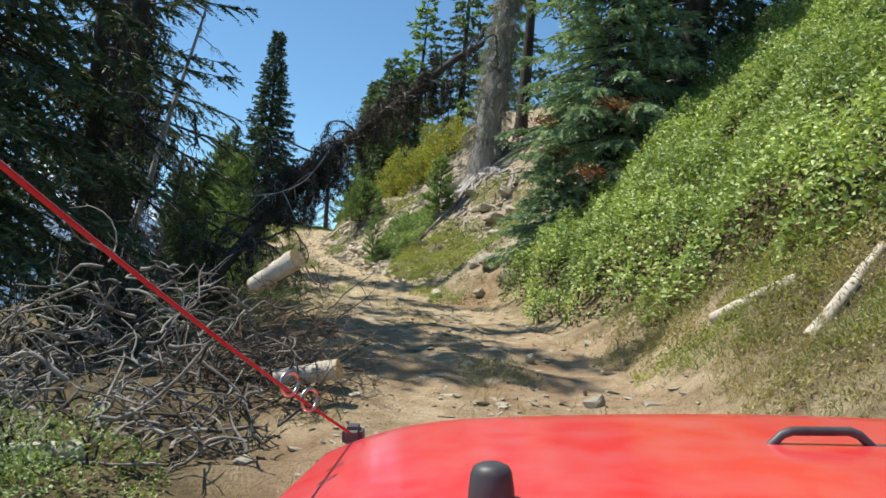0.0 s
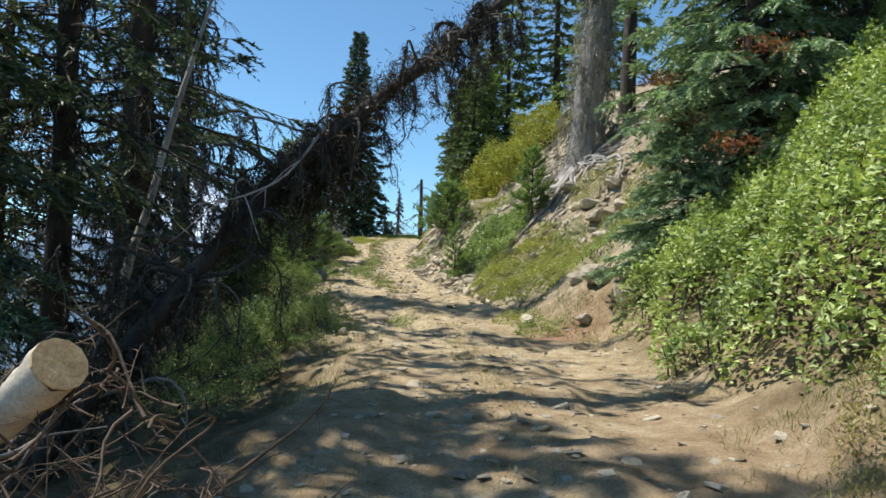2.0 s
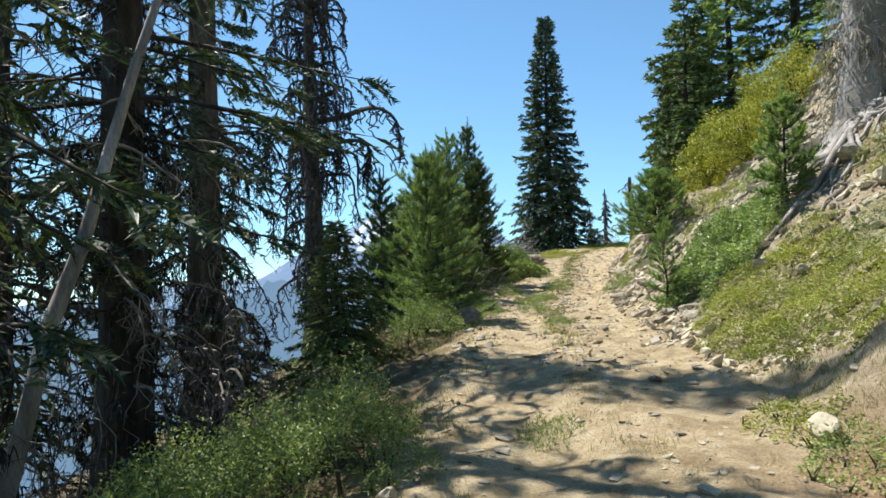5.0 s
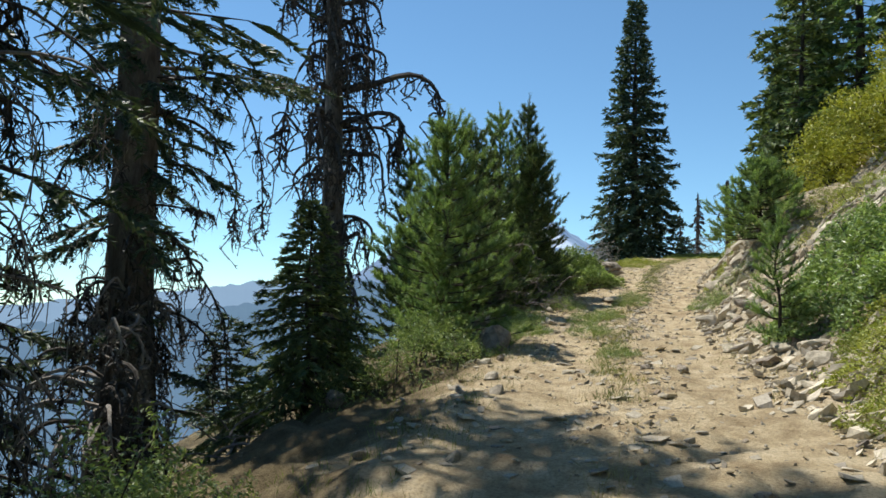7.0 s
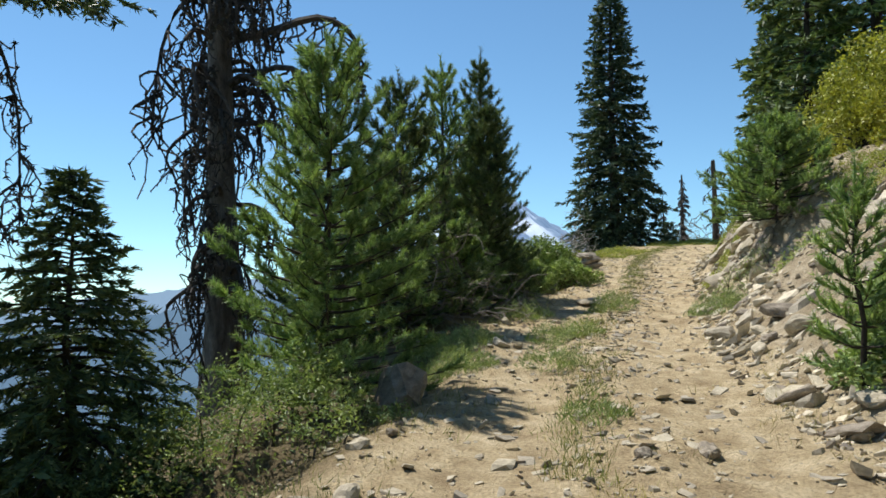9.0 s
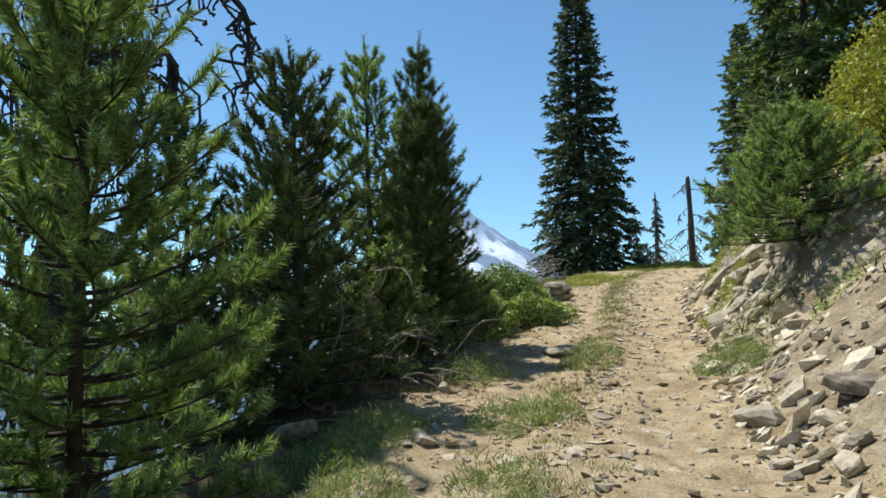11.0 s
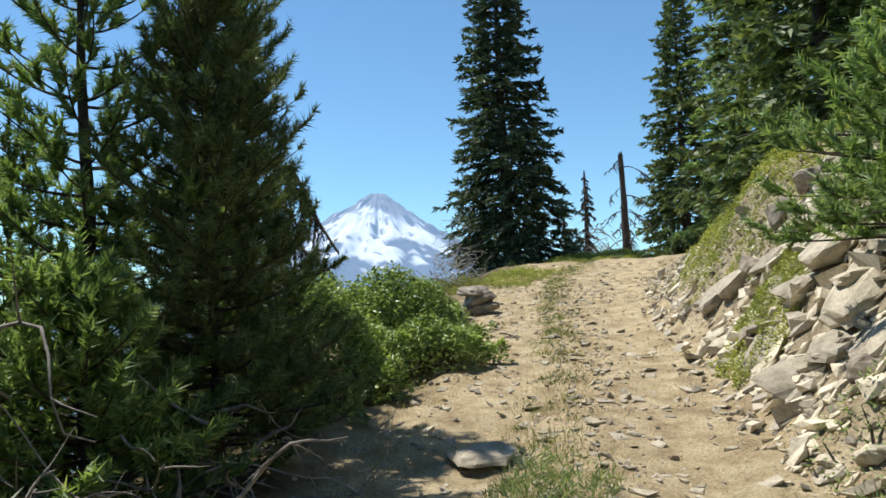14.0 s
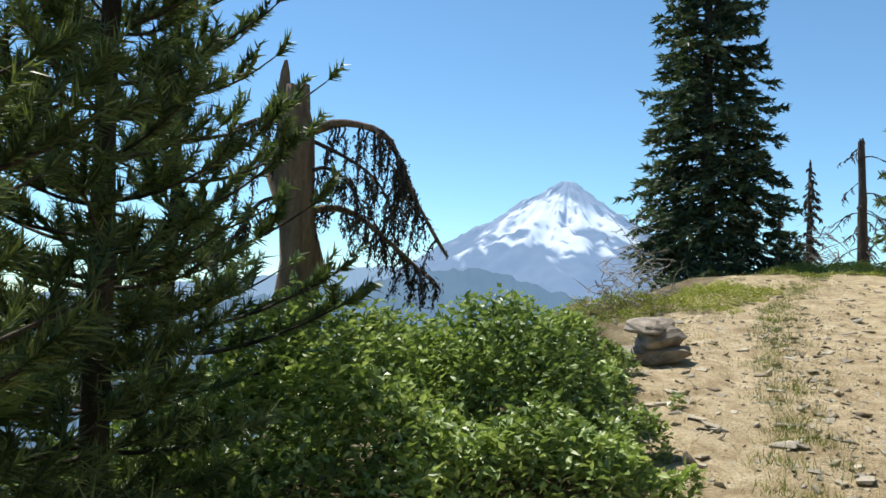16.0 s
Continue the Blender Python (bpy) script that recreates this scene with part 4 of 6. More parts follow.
def split_snag():
    """A broken trunk with a splintered horn and stout arched arms hung with straight dark twigs."""
    global RNG
    RNG = np.random.default_rng(20)
    base = np.array([-14.9, 41.3, gz(-14.9, 41.3)])
    tree = thing("dead_tree", base, "broken grey-brown dead trunk with drooping limbs", "dead tree")
    top = 6.45 - base[2]
    line = trunk_line(top, (0, 0), 0.03)
    wood = Build()
    wood.tube(line, np.linspace(0.36, 0.2, 10) * np.r_[1.4, 1.1, 1, 1.06, 0.94, 1.1, 0.95, 1.12, 1.08, 0.72], 12, 0.16)
    for az, r, high in ((3.9, 0.085, 0.36), (3.5, 0.06, 0.2), (0.7, 0.09, 0.1), (2.1, 0.08, 0.07), (5.3, 0.08, 0.05)):
        o = line[-1] + np.array([math.cos(az), math.sin(az), 0]) * 0.11
        wood.tube(np.array([o - [0, 0, 0.25], o + [0, 0, high * 0.6], o + [0.01, 0.0, high]]), [r * 1.3, r * 0.8, r * 0.25], 6, 0.12)
    part("trunk", wood, RUSTWOOD, tree, smooth=True)
    hair = Build()
    arms = [(0.72, (0.1, 0.5, 1.0, 1.25, 1.55, 1.9), (5.92, 6.04, 5.97, 5.68, 5.1, 4.35), 0.062, 34, 0.75),
            (0.85, (0.1, 0.45, 0.8, 1.2, 1.55, 1.87), (4.92, 4.9, 4.8, 4.5, 4.28, 4.05), 0.055, 26, 0.5),
            (0.5, (0.1, 0.35, 0.6, 0.85, 1.0, 1.1), (5.4, 5.42, 5.38, 5.2, 5.0, 4.7), 0.03, 16, 0.5),
            (0.95, (0.1, 0.4, 0.8, 1.1, 1.3, 1.4), (5.85, 5.8, 5.6, 5.3, 4.9, 4.5), 0.03, 18, 0.6),
            (3.9, (0.1, 0.3, 0.5, 0.7, 0.85, 0.95), (5.95, 6.08, 6.1, 6.05, 5.9, 5.7), 0.04, 14, 0.4),
            (3.7, (0.1, 0.25, 0.45, 0.6, 0.7, 0.75), (5.45, 5.66, 5.75, 5.7, 5.55, 5.3), 0.05, 10, 0.45),
            (4.4, (0.1, 0.4, 0.7, 0.9, 1.0, 1.1), (5.1, 5.15, 5.0, 4.8, 4.6, 4.3), 0.035, 14, 0.5)]
    for n, (az, out, high, r, strands, drop) in enumerate(arms):
        k = np.linspace(0, 5, 16)
        u = np.interp(k, np.arange(6), out)
        way = np.stack([u * math.cos(az), u * math.sin(az), np.interp(k, np.arange(6), high) - base[2]], -1) + waver(k / 5, 0.06)
        for _ in range(2):
            way[1:-1] = (way[:-2] + way[1:-1] + way[2:]) / 3
        arm = Build()
        arm.tube(way, np.linspace(r, r * 0.3, 16), 7, 0.18)
        hanging(hair, way[4:], 70, 0.08, 0.02, 0.9)
        arm_part = part("limb", arm, RUSTWOOD if r > 0.036 else TWIG, tree, smooth=True)
        for m in range(int(strands * 1.2)):
            i = int(RNG.integers(2, 16))
            L = drop * RNG.uniform(0.35, 1.15)
            t = np.linspace(0, 1, 7)[:, None]
            q = way[i] + np.cumsum(RNG.normal(size=(7, 3)) * [0.022, 0.022, 0.0], axis=0) - t * [0, 0, L] + t ** 0.5 * RNG.normal(size=3) * [0.10, 0.10, 0.0]
            twig = Build()
            twig.tube(q, np.linspace(0.018, 0.009, 7), 4, 0.15)
            hanging(hair, q, int(95 * L) + 14, 0.07, 0.021, 0.5)
            part("twig", twig, TWIG if m % 3 else REDTWIG, arm_part)
    part("lichen", hair, MOSS, tree, "dark ragged hanging twigs and lichen", kind="stuff")


RAGGED = "tall dark green fir with ragged drooping limbs below the track"
fir("fir_tree", at_ground(-8.9, 19.4), 20, 3.6, base=0.22, r0=0.38, crown=(10.0, 2.3), limbs=145, twigs=17, blade=(0.10, 0.026), bare=0.3, label=RAGGED, group="firs below the track", seed=11, high=9.5, shag=150, dead_low=70, droop=0.12, lean=(0.2, 0))
fir("fir_tree", at_ground(-8.0, 15.9), 20, 3.4, base=0.2, r0=0.24, limbs=112, twigs=15, blade=(0.12, 0.03), bare=0.3, label=RAGGED, group="firs below the track", seed=12, high=9.5, shag=110, dead_low=26)
fir("fir_tree", at_ground(-8.9, 13.0), 19, 3.4, base=0.16, r0=0.22, limbs=160, twigs=15, blade=(0.15, 0.038), bare=0.22, label=RAGGED, group="firs below the track", seed=13, high=9.5, shag=110, dead_low=26)
fir("fir_tree", at_ground(-12.8, 20.5), 17, 3.4, base=0.10, r0=0.22, limbs=140, twigs=14, blade=(0.17, 0.045), bare=0.15, label=RAGGED, group="firs below the track", seed=14, high=9.5, shag=50, dead_low=16)
FORK = up_to(-11.0, 23.3, 0.0)
fir("fir_tree", at_ground(-11.0, 23.3), 23, 1.25, base=0.16, r0=0.37, limbs=260, crown=(FORK + 9.2, 2.7), high=FORK + 9.2, twigs=20, blade=(0.085, 0.022), bare=0.25, label="half-bare fir with a stout trunk and hanging dead twigs", group="firs below the track", seed=15, dead_low=64, shag=40, bark=GREYBARK, boughs=[(FORK + 5.75, 1.05, 2.5, 0.12, 0.16), (FORK + 5.6, 0.7, 2.0, 0.1, 0.2), (FORK + 6.1, 1.3, 2.2, 0.1, 0.2), (FORK + 6.7, 1.5, 2.1, 0.1, 0.25), (FORK + 2.3, -0.6, 1.7, 0.0, 0.3), (FORK + 1.5, 0.5, 1.4, -0.1, 0.3), (FORK + 0.9, 1.3, 1.6, -0.1, 0.2), (FORK + 1.9, -1.4, 1.8, 0.0, 0.3)], drapes=[(FORK + 5.5, 1.0, 1.8, 2.3, 0.1), (FORK + 5.2, 1.3, 1.5, 1.8, 0.05), (FORK + 3.2, 0.9, 1.5, 1.5, 0.1), (FORK + 2.4, 1.2, 1.3, 1.6, 0.0), (FORK + 4.5, -2.0, 1.2, 1.5, 0.1), (FORK + 2.6, -1.0, 1.3, 1.6, 0.1)])
fir("fir_tree", at_ground(-9.0, 24.7), up_to(-9.0, 24.7, 3.85), 1.55, base=0.02, needles=DARKPINE, top_power=1.15, limbs=165, twigs=18, blade=(0.075, 0.019), label="small green fir on the slope edge", seed=16)
fir("fir_tree", at_ground(-13.5, 27.5), 2.4, 1.0, base=0.02, limbs=50, twigs=14, blade=(0.13, 0.03), label="small dark fir down the slope", seed=17)
# Next two firs stand mostly out of view, added to shade the track.
fir("fir_tree", at_ground(-7.6, 10.3), 19, 3.4, base=0.18, r0=0.2, limbs=200, twigs=18, blade=(0.115, 0.03), bare=0.12, label=RAGGED, group="firs below the track", seed=21, high=6.5)
fir("fir_tree", at_ground(-8.0, 12.0), 22, 3.2, base=0.2, r0=0.2, limbs=210, twigs=18, blade=(0.115, 0.03), bare=0.2, label=RAGGED, group="firs below the track", seed=23, high=6.5)
snag("dead_tree", at_ground(-7.7, 16.7), 8.5, 0.115, 10, 1.2, lean=(0.6, 2.2), label="slender silver dead trunk among firs", seed=18, twig_mat=GREYTWIG)
snag("dead_tree", at_ground(-10.6, 13.8), 8.0, 0.14, 12, 1.4, lean=(0.4, -0.5), label="slender silver dead trunk among firs", seed=22, twig_mat=GREYTWIG)
for n, (x, y, top) in enumerate(((-10.3, 22.7, 2.7), (-9.3, 21.7, 2.2), (-11.6, 23.9, 2.9))):
    draped_snag("dead_tree", at_ground(x, y), up_to(x, y, top), 0.09, 34, 0.95, 0.7, "small dead fir with curled grey twigs", 24 + n, low=0.08, strands=7, twigs=(GREYTWIG, TWIG))
ARM = up_to(-14.0, 31.2, 7.6)
draped_snag("dead_tree", at_ground(-14.0, 31.2), 13, 0.36, 140, 1.35, 1.9, "tall dead tree hung with curled dark twigs", 19, arms=[(ARM, 0.5, 2.75, 1.2, 0.03), (ARM - 1.0, 0.3, 1.7, 1.0, 0.2), (ARM + 0.6, 3.6, 1.2, 2.2, 0.3)], lean=(-0.3, 0.0), strands=11, thick=1.7, bark=GREYBARK, twigs=(TWIG,))
split_snag()

NEAR = dict(per=84, needle=(0.10, 0.0078), shoots=10, core=0.3)
pine("pine_tree", at_ground(-8.3, 27.25), up_to(-8.2, 27.3, 5.45), 1.15, label="young bright green pine beside the track", group="young pines", seed=31, limbs=120, **NEAR)
pine("pine_tree", at_ground(-10.1, 31.5), up_to(-10.1, 31.5, 6.2), 1.1, needles=DARKPINE, label="young dark green pine with two tops", group="young pines", seed=32, limbs=110, tops=2)
pine("pine_tree", at_ground(-11.2, 34.7), up_to(-11.2, 34.7, 7.4), 1.1, label="young green pine beside the track", group="young pines", seed=33, limbs=100)
pine("pine_tree", at_ground(-11.4, 36.8), up_to(-11.4, 36.8, 8.1), 0.8, needles=DARKPINE, label="tall young dark green pine beside the track", group="young pines", seed=34, limbs=130, tops=2, per=62, needle=(0.10, 0.0085), shoots=10, core=0.3)
pine("pine_tree", at_ground(-10.4, 35.2), up_to(-10.5, 35.2, 6.4), 1.0, needles=DARKPINE, label="young dark green pine beside the track", group="young pines", seed=35, limbs=165, **NEAR)
pine("pine_tree", at_ground(-11.2, 32.6), up_to(-11.2, 32.6, 5.2), 1.3, needles=DARKPINE, label="young dark green pine beside the track", group="young pines", seed=36, limbs=120)
for n, (x, y, top, r, m) in enumerate(((-11.8, 31.4, 5.7, 0.85, DARKPINE), (-12.6, 37.9, 6.9, 1.4, DARKPINE), (-10.2, 33.7, 3.9, 0.8, PINE), (-12.6, 33.6, 5.0, 1.1, DARKPINE), (-13.4, 35.8, 5.6, 1.1, DARKPINE), (-11.0, 30.4, 3.6, 1.0, DARKPINE))):
    pine("pine_tree", at_ground(x, y), up_to(x, y, top), r, needles=m, label="young dark green pine in the dense stand", group="young pines", seed=37 + n, limbs=75, per=32, needle=(0.105, 0.018))

# ---- trees on the crest ahead ----
fir("fir_tree", (-16.4, 62.5, 3.0), 17.6, 3.2, base=0.02, bare=0.06, limbs=450, twigs=15, tip=0.4, blade=(0.26, 0.085), label="tall dense spire-shaped fir on the crest", seed=41, top_power=0.98, droop=0.22)
fir("pine_tree", (-10.0, 76.0, 4.4), 16, 2.7, base=0.03, needles=DARKPINE, limbs=330, twigs=14, blade=(0.28, 0.10), label="tall dark pine on the crest", seed=42, droop=0.1, top_power=0.55)
snag("dead_tree", (-12.5, 70.3, 4.4), 5.6, 0.22, 12, 1.5, wood_mat=BARK, label="weathered dead stub on the crest", seed=43, broken=0.6, arm=[(4.9, 0.0, 1.5, 0.5, 1.5), (3.4, 0.2, 1.6, 0.4, 1.4), (2.6, 3.0, 1.4, 0.4, 1.4)], thick=4)
snag("dead_tree", (-14.6, 70.0, 4.2), 5.0, 0.17, 70, 0.6, wood_mat=BARK, label="thin dead spire on the crest", seed=44, broken=0.3, thick=6)
snag("dead_tree", (-15.9, 71.0, 4.2), 3.8, 0.12, 50, 0.5, wood_mat=BARK, label="thin dead spire on the crest", seed=45, broken=0.2, thick=6)
fir("fir_tree", (-14.9, 68.5, 4.0), 2.2, 0.9, base=0.02, limbs=60, twigs=9, blade=(0.2, 0.06), label="low dark fir clump on the crest", seed=46)

# ---- trees above the track ----
fir("fir_tree", at_ground(3.6, 19.5), 15, 2.7, base=0.0, limbs=290, twigs=34, blade=(0.092, 0.03), needles=BLUEFIR, label="broad blue-green fir with limbs to the ground", high=7.0, seed=51, droop=0.2)
fir("fir_tree", at_ground(2.3, 18.6), 2.6, 1.4, base=0.0, limbs=80, twigs=28, blade=(0.085, 0.025), needles=BLUEFIR, label="low blue-green fir at the thicket edge", seed=58, droop=0.2)
fir("fir_tree", at_ground(6.0, 21.5), 17, 3.6, base=0.0, limbs=140, twigs=14, blade=(0.18, 0.06), label="dense dark fir on the bank", group="firs on the bank", high=9.0, seed=59)
BANKFIR = "dense dark fir on the bank"
for n, (x, y, h, r) in enumerate(((7.0, 23.8, 17, 4.0), (9.5, 27.5, 17, 4.0), (4.8, 26.5, 15, 3.2), (10.5, 22.0, 16, 3.8))):
    fir("fir_tree", at_ground(x, y), h, r, base=0.0, limbs=120, twigs=11, blade=(0.21, 0.07), label=BANKFIR, group="firs on the bank", high=9.0, seed=152 + n)
snag("dead_tree", at_ground(0.7, 30.4, 0.8), 12.8, 0.56, 110, 1.0, lean=(0.6, 0), beard=11, hair_size=(0.32, 0.024), trunk_hair=9000, beard_mat=GREYMOSS, twig_mat=GREYTWIG, low=0.02, label="old dead tree shaggy with pale grey lichen", seed=55, curl=6, droop=1.8, thick=1.3)
fir("fir_tree", at_ground(2.1, 31.6, 0.9), 15.9, 2.2, base=0.45, r0=0.3, limbs=70, twigs=10, blade=(0.2, 0.06), label="brown-barked fir behind the old dead tree", seed=56)
for n, (x, y, h) in enumerate(((-3.2, 46, 12), (-0.6, 47, 15), (-4.6, 50, 10), (1.8, 42, 14), (-6.0, 55, 11), (-5.0, 45.5, 9), (-6.6, 61, 12))):
    fir("pine_tree", at_ground(x, y), h, 2.4, base=0.05, needles=DARKPINE if n % 3 else PINE, limbs=150, twigs=12, blade=(0.25, 0.085), label="tall pine on the upper bank", group="pines on the upper bank", seed=61 + n, droop=0.1, top_power=0.55, bare=0.1)
pine("pine_tree", at_ground(-4.9, 36.75), up_to(-4.9, 36.75, 5.9), 1.25, label="bushy young pine on the rocky bank", seed=71, limbs=115, up=0.25)
pine("pine_tree", at_ground(-0.9, 28.7), up_to(-0.9, 28.7, 6.1), 0.6, label="small pine sapling on the rocky bank", seed=72, limbs=45)
pine("pine_tree", at_ground(-3.15, 28.0), up_to(-3.15, 28.0, 3.6), 0.3, label="thin pine sapling beside the track", seed=73, limbs=40, shoots=4, per=36, needle=(0.085, 0.010))

# ---- shrubs ----
toe = curve([(2, 5.4), (4, 4.9), (6, 4.2), (8, 4.0), (9, 3.55), (10, 2.85), (13.6, 1.75), (17.2, 1.0), (18.0, 2.2), (20, 5.0), (21, 6.0)])
canopy("shrub_thicket", lambda x, y: np.minimum(np.minimum((x - toe(y)) * 0.9, (21.0 - y) * 1.2), (y - 5) * 0.8), (0.5, 9.0, 5.2, 21), 1.25, 96000, (0.094, 0.06), BUSHLEAF, "dense bright green broadleaf thicket covering the bank", stems=200, seed=81, lump=0.75, rough=1.05, depth=0.2)
canopy("shrub", blob(-11.9, 39.7, 2.1, 3.2), (-14.2, -8.8, 36, 44.2), 1.45, 52000, (0.08, 0.048), DARKLEAF, "rounded glossy green broadleaf shrub beside the track", stems=60, seed=82, lump=0.8, rough=0.45, depth=0.25)
for n, (x, y, r, h) in enumerate(((-3.45, 39.6, 1.25, 1.7), (-2.1, 38.2, 1.25, 1.6), (-3.2, 41.6, 1.4, 1.9), (-0.7, 38.6, 1.4, 1.8), (-1.4, 41.4, 1.5, 1.9))):
    clumped("shrub", at_ground(x, y), (r, r, h), 46, 7500, (0.11, 0.055), YELLOWLEAF, "yellow-green rounded shrub high on the bank", 190 + n, "yellow-green shrubs on the bank")
canopy("shrub", blob(-2.2, 28.8, 1.2, 1.5), (-4, -0.5, 27, 31), 0.85, 13000, (0.078, 0.045), DARKLEAF, "low deep green shrub on the stony bank", stems=30, seed=84, face=(-0.2, 0.0, 0.4), depth=0.4)
canopy("ground_cover", blob(-0.8, 24.6, 1.25, 3.1, 22), (-4, 3, 18.5, 29), 0.34, 52000, (0.05, 0.024), MATLEAF, "low olive-green mat of creeping plants on the bank", "ground cover", kind="stuff", stems=0, seed=85, lump=0.5, depth=0.4)
canopy("ground_cover", blob(-6.3, 45.2, 1.35, 5.2, 8), (-9, -4, 39.5, 52), 0.32, 20000, (0.065, 0.028), MATLEAF, "low olive-green mat of creeping plants on the bank", "ground cover", kind="stuff", stems=0, seed=86, lump=0.5, depth=0.4)
canopy("ground_cover", blob(-6.2, 39.2, 0.5, 0.8), (-7.2, -5.2, 38.0, 40.4), 0.28, 7000, (0.045, 0.022), MATLEAF, "low olive-green mat of creeping plants among rocks", "ground cover", kind="stuff", stems=0, seed=87, lump=0.4)
canopy("ground_cover", blob(-13.3, 50.5, 1.3, 3.5, -10), (-16, -11, 46, 55), 0.25, 14000, (0.06, 0.026), MATLEAF, "olive-green mat of creeping plants on the crest", "ground cover", kind="stuff", stems=0, seed=88, lump=0.5)
canopy("ground_cover", blob(-12.4, 62, 2.2, 3.0), (-15, -9.5, 58, 66), 0.3, 14000, (0.08, 0.035), MATLEAF, "olive-green mat of creeping plants on the crest", "ground cover", kind="stuff", stems=0, seed=89, lump=0.6)
for n, (x, y, rx, ry, h) in enumerate(((-5.2, 17.6, 1.5, 2.2, 0.8), (-6.0, 19.5, 0.9, 1.0, 0.55), (-7.7, 25.5, 1.1, 1.4, 0.85), (-4.6, 15.2, 1.2, 1.2, 0.65), (-2.9, 3.8, 1.0, 1.1, 0.5), (-2.4, 4.5, 0.8, 0.7, 0.4), (-3.7, 12.6, 0.6, 0.9, 0.4), (-5.4, 36.0, 0.55, 0.6, 0.45))):
    canopy("shrub", blob(x, y, rx, ry), (x - 2.2, x + 2.2, y - 2.6, y + 2.6), h, int(7800 * rx * ry) + 2500, (0.046, 0.02), BRUSH, "low grey-green brush at the track edge", stems=int(16 * rx * ry) + 3, seed=90 + n, upright=0.5, lump=0.55, rough=1.15, depth=0.3, group="brush along the track")
WEED = "low grey-green weeds in the crown of the track"
for n, (x, y, r, h) in enumerate(((-7.66, 35.1, 0.45, 0.24), (-7.2, 31.5, 0.5, 0.22), (-6.5, 29.3, 0.35, 0.2), (-5.2, 27.0, 0.3, 0.16), (-2.9, 19.2, 0.3, 0.2), (0.55, 8.5, 0.45, 0.16), (-8.4, 30.2, 0.6, 0.22), (-7.5, 28.6, 0.5, 0.22), (2.2, 9.6, 0.4, 0.2), (2.7, 8.2, 0.4, 0.16), (3.0, 7.3, 0.5, 0.2), (2.5, 9.2, 0.35, 0.14), (3.4, 6.2, 0.5, 0.2), (3.2, 6.9, 0.7, 0.22), (3.6, 5.4, 0.8, 0.25), (-5.6, 34.6, 0.5, 0.3), (-8.9, 33.6, 0.5, 0.25))):
    canopy("weeds", blob(x, y, r, r * 1.3), (x - 1.2, x + 1.2, y - 1.4, y + 1.4), h, int((2600 if y < 12 else 7000) * r) + (500 if y < 12 else 1500), (0.075, 0.010), DRYGRASS if y < 12 and n % 3 else BRUSH, WEED, "weeds", kind="stuff", stems=0, seed=120 + n, upright=1.4, lump=0.14, rough=1.5, face=(0, 0, 0))
for n, (x, y, r, h, m) in enumerate(((3.0, 9.3, 0.6, 0.25, 1), (2.7, 10.4, 0.6, 0.28, 1), (3.5, 8.3, 0.7, 0.3, 0), (4.3, 7.2, 0.8, 0.4, 1), (4.0, 5.9, 0.8, 0.32, 0), (4.6, 6.4, 0.7, 0.4, 1), (3.2, 7.7, 0.5, 0.25, 1), (2.5, 8.7, 0.4, 0.2, 0), (4.9, 8.0, 0.7, 0.4, 0), (3.9, 9.4, 0.6, 0.35, 1), (5.2, 6.6, 0.8, 0.4, 1), (2.9, 6.2, 0.5, 0.2, 1))):
    canopy("weeds", blob(x, y, r, r * 1.25), (x - 1.2, x + 1.2, y - 1.4, y + 1.4), h, int(5200 * r), (0.055, 0.02), (MATLEAF, DRYGRASS)[m], ("olive-green weeds on the dry bank", "straw-coloured dry weeds on the bank")[m], "weeds", kind="stuff", stems=0, seed=170 + n, upright=0.9, lump=0.3, rough=1.6, face=(0, 0, 0.5))
for n, (x, y, r, h) in enumerate(((-2.6, 31.6, 0.5, 0.3), (-0.6, 27.0, 0.6, 0.3), (-1.6, 33.0, 0.7, 0.35), (-3.6, 33.6, 0.4, 0.25), (-1.0, 31.0, 0.5, 0.3), (0.9, 28.0, 0.7, 0.4), (-0.2, 19.0, 0.5, 0.25), (-0.7, 20.0, 0.5, 0.2), (-4.4, 34.6, 0.4, 0.3), (-3.2, 36.4, 0.7, 0.4), (1.2, 22.4, 0.7, 0.4), (1.7, 24.6, 0.8, 0.45), (0.8, 21.0, 0.5, 0.3), (2.4, 26.2, 0.8, 0.4), (0.3, 26.0, 0.6, 0.35), (-2.6, 35.0, 0.6, 0.35), (-1.9, 30.2, 0.5, 0.3))):
    canopy("shrub", blob(x, y, r, r * 1.2), (x - 1.3, x + 1.3, y - 1.4, y + 1.4), h, int(5000 * r), (0.05, 0.024), MATLEAF if n % 2 else SAGE, "small low shrub clinging to the stony bank", stems=10, seed=140 + n, lump=0.3, group="low shrubs on the bank")


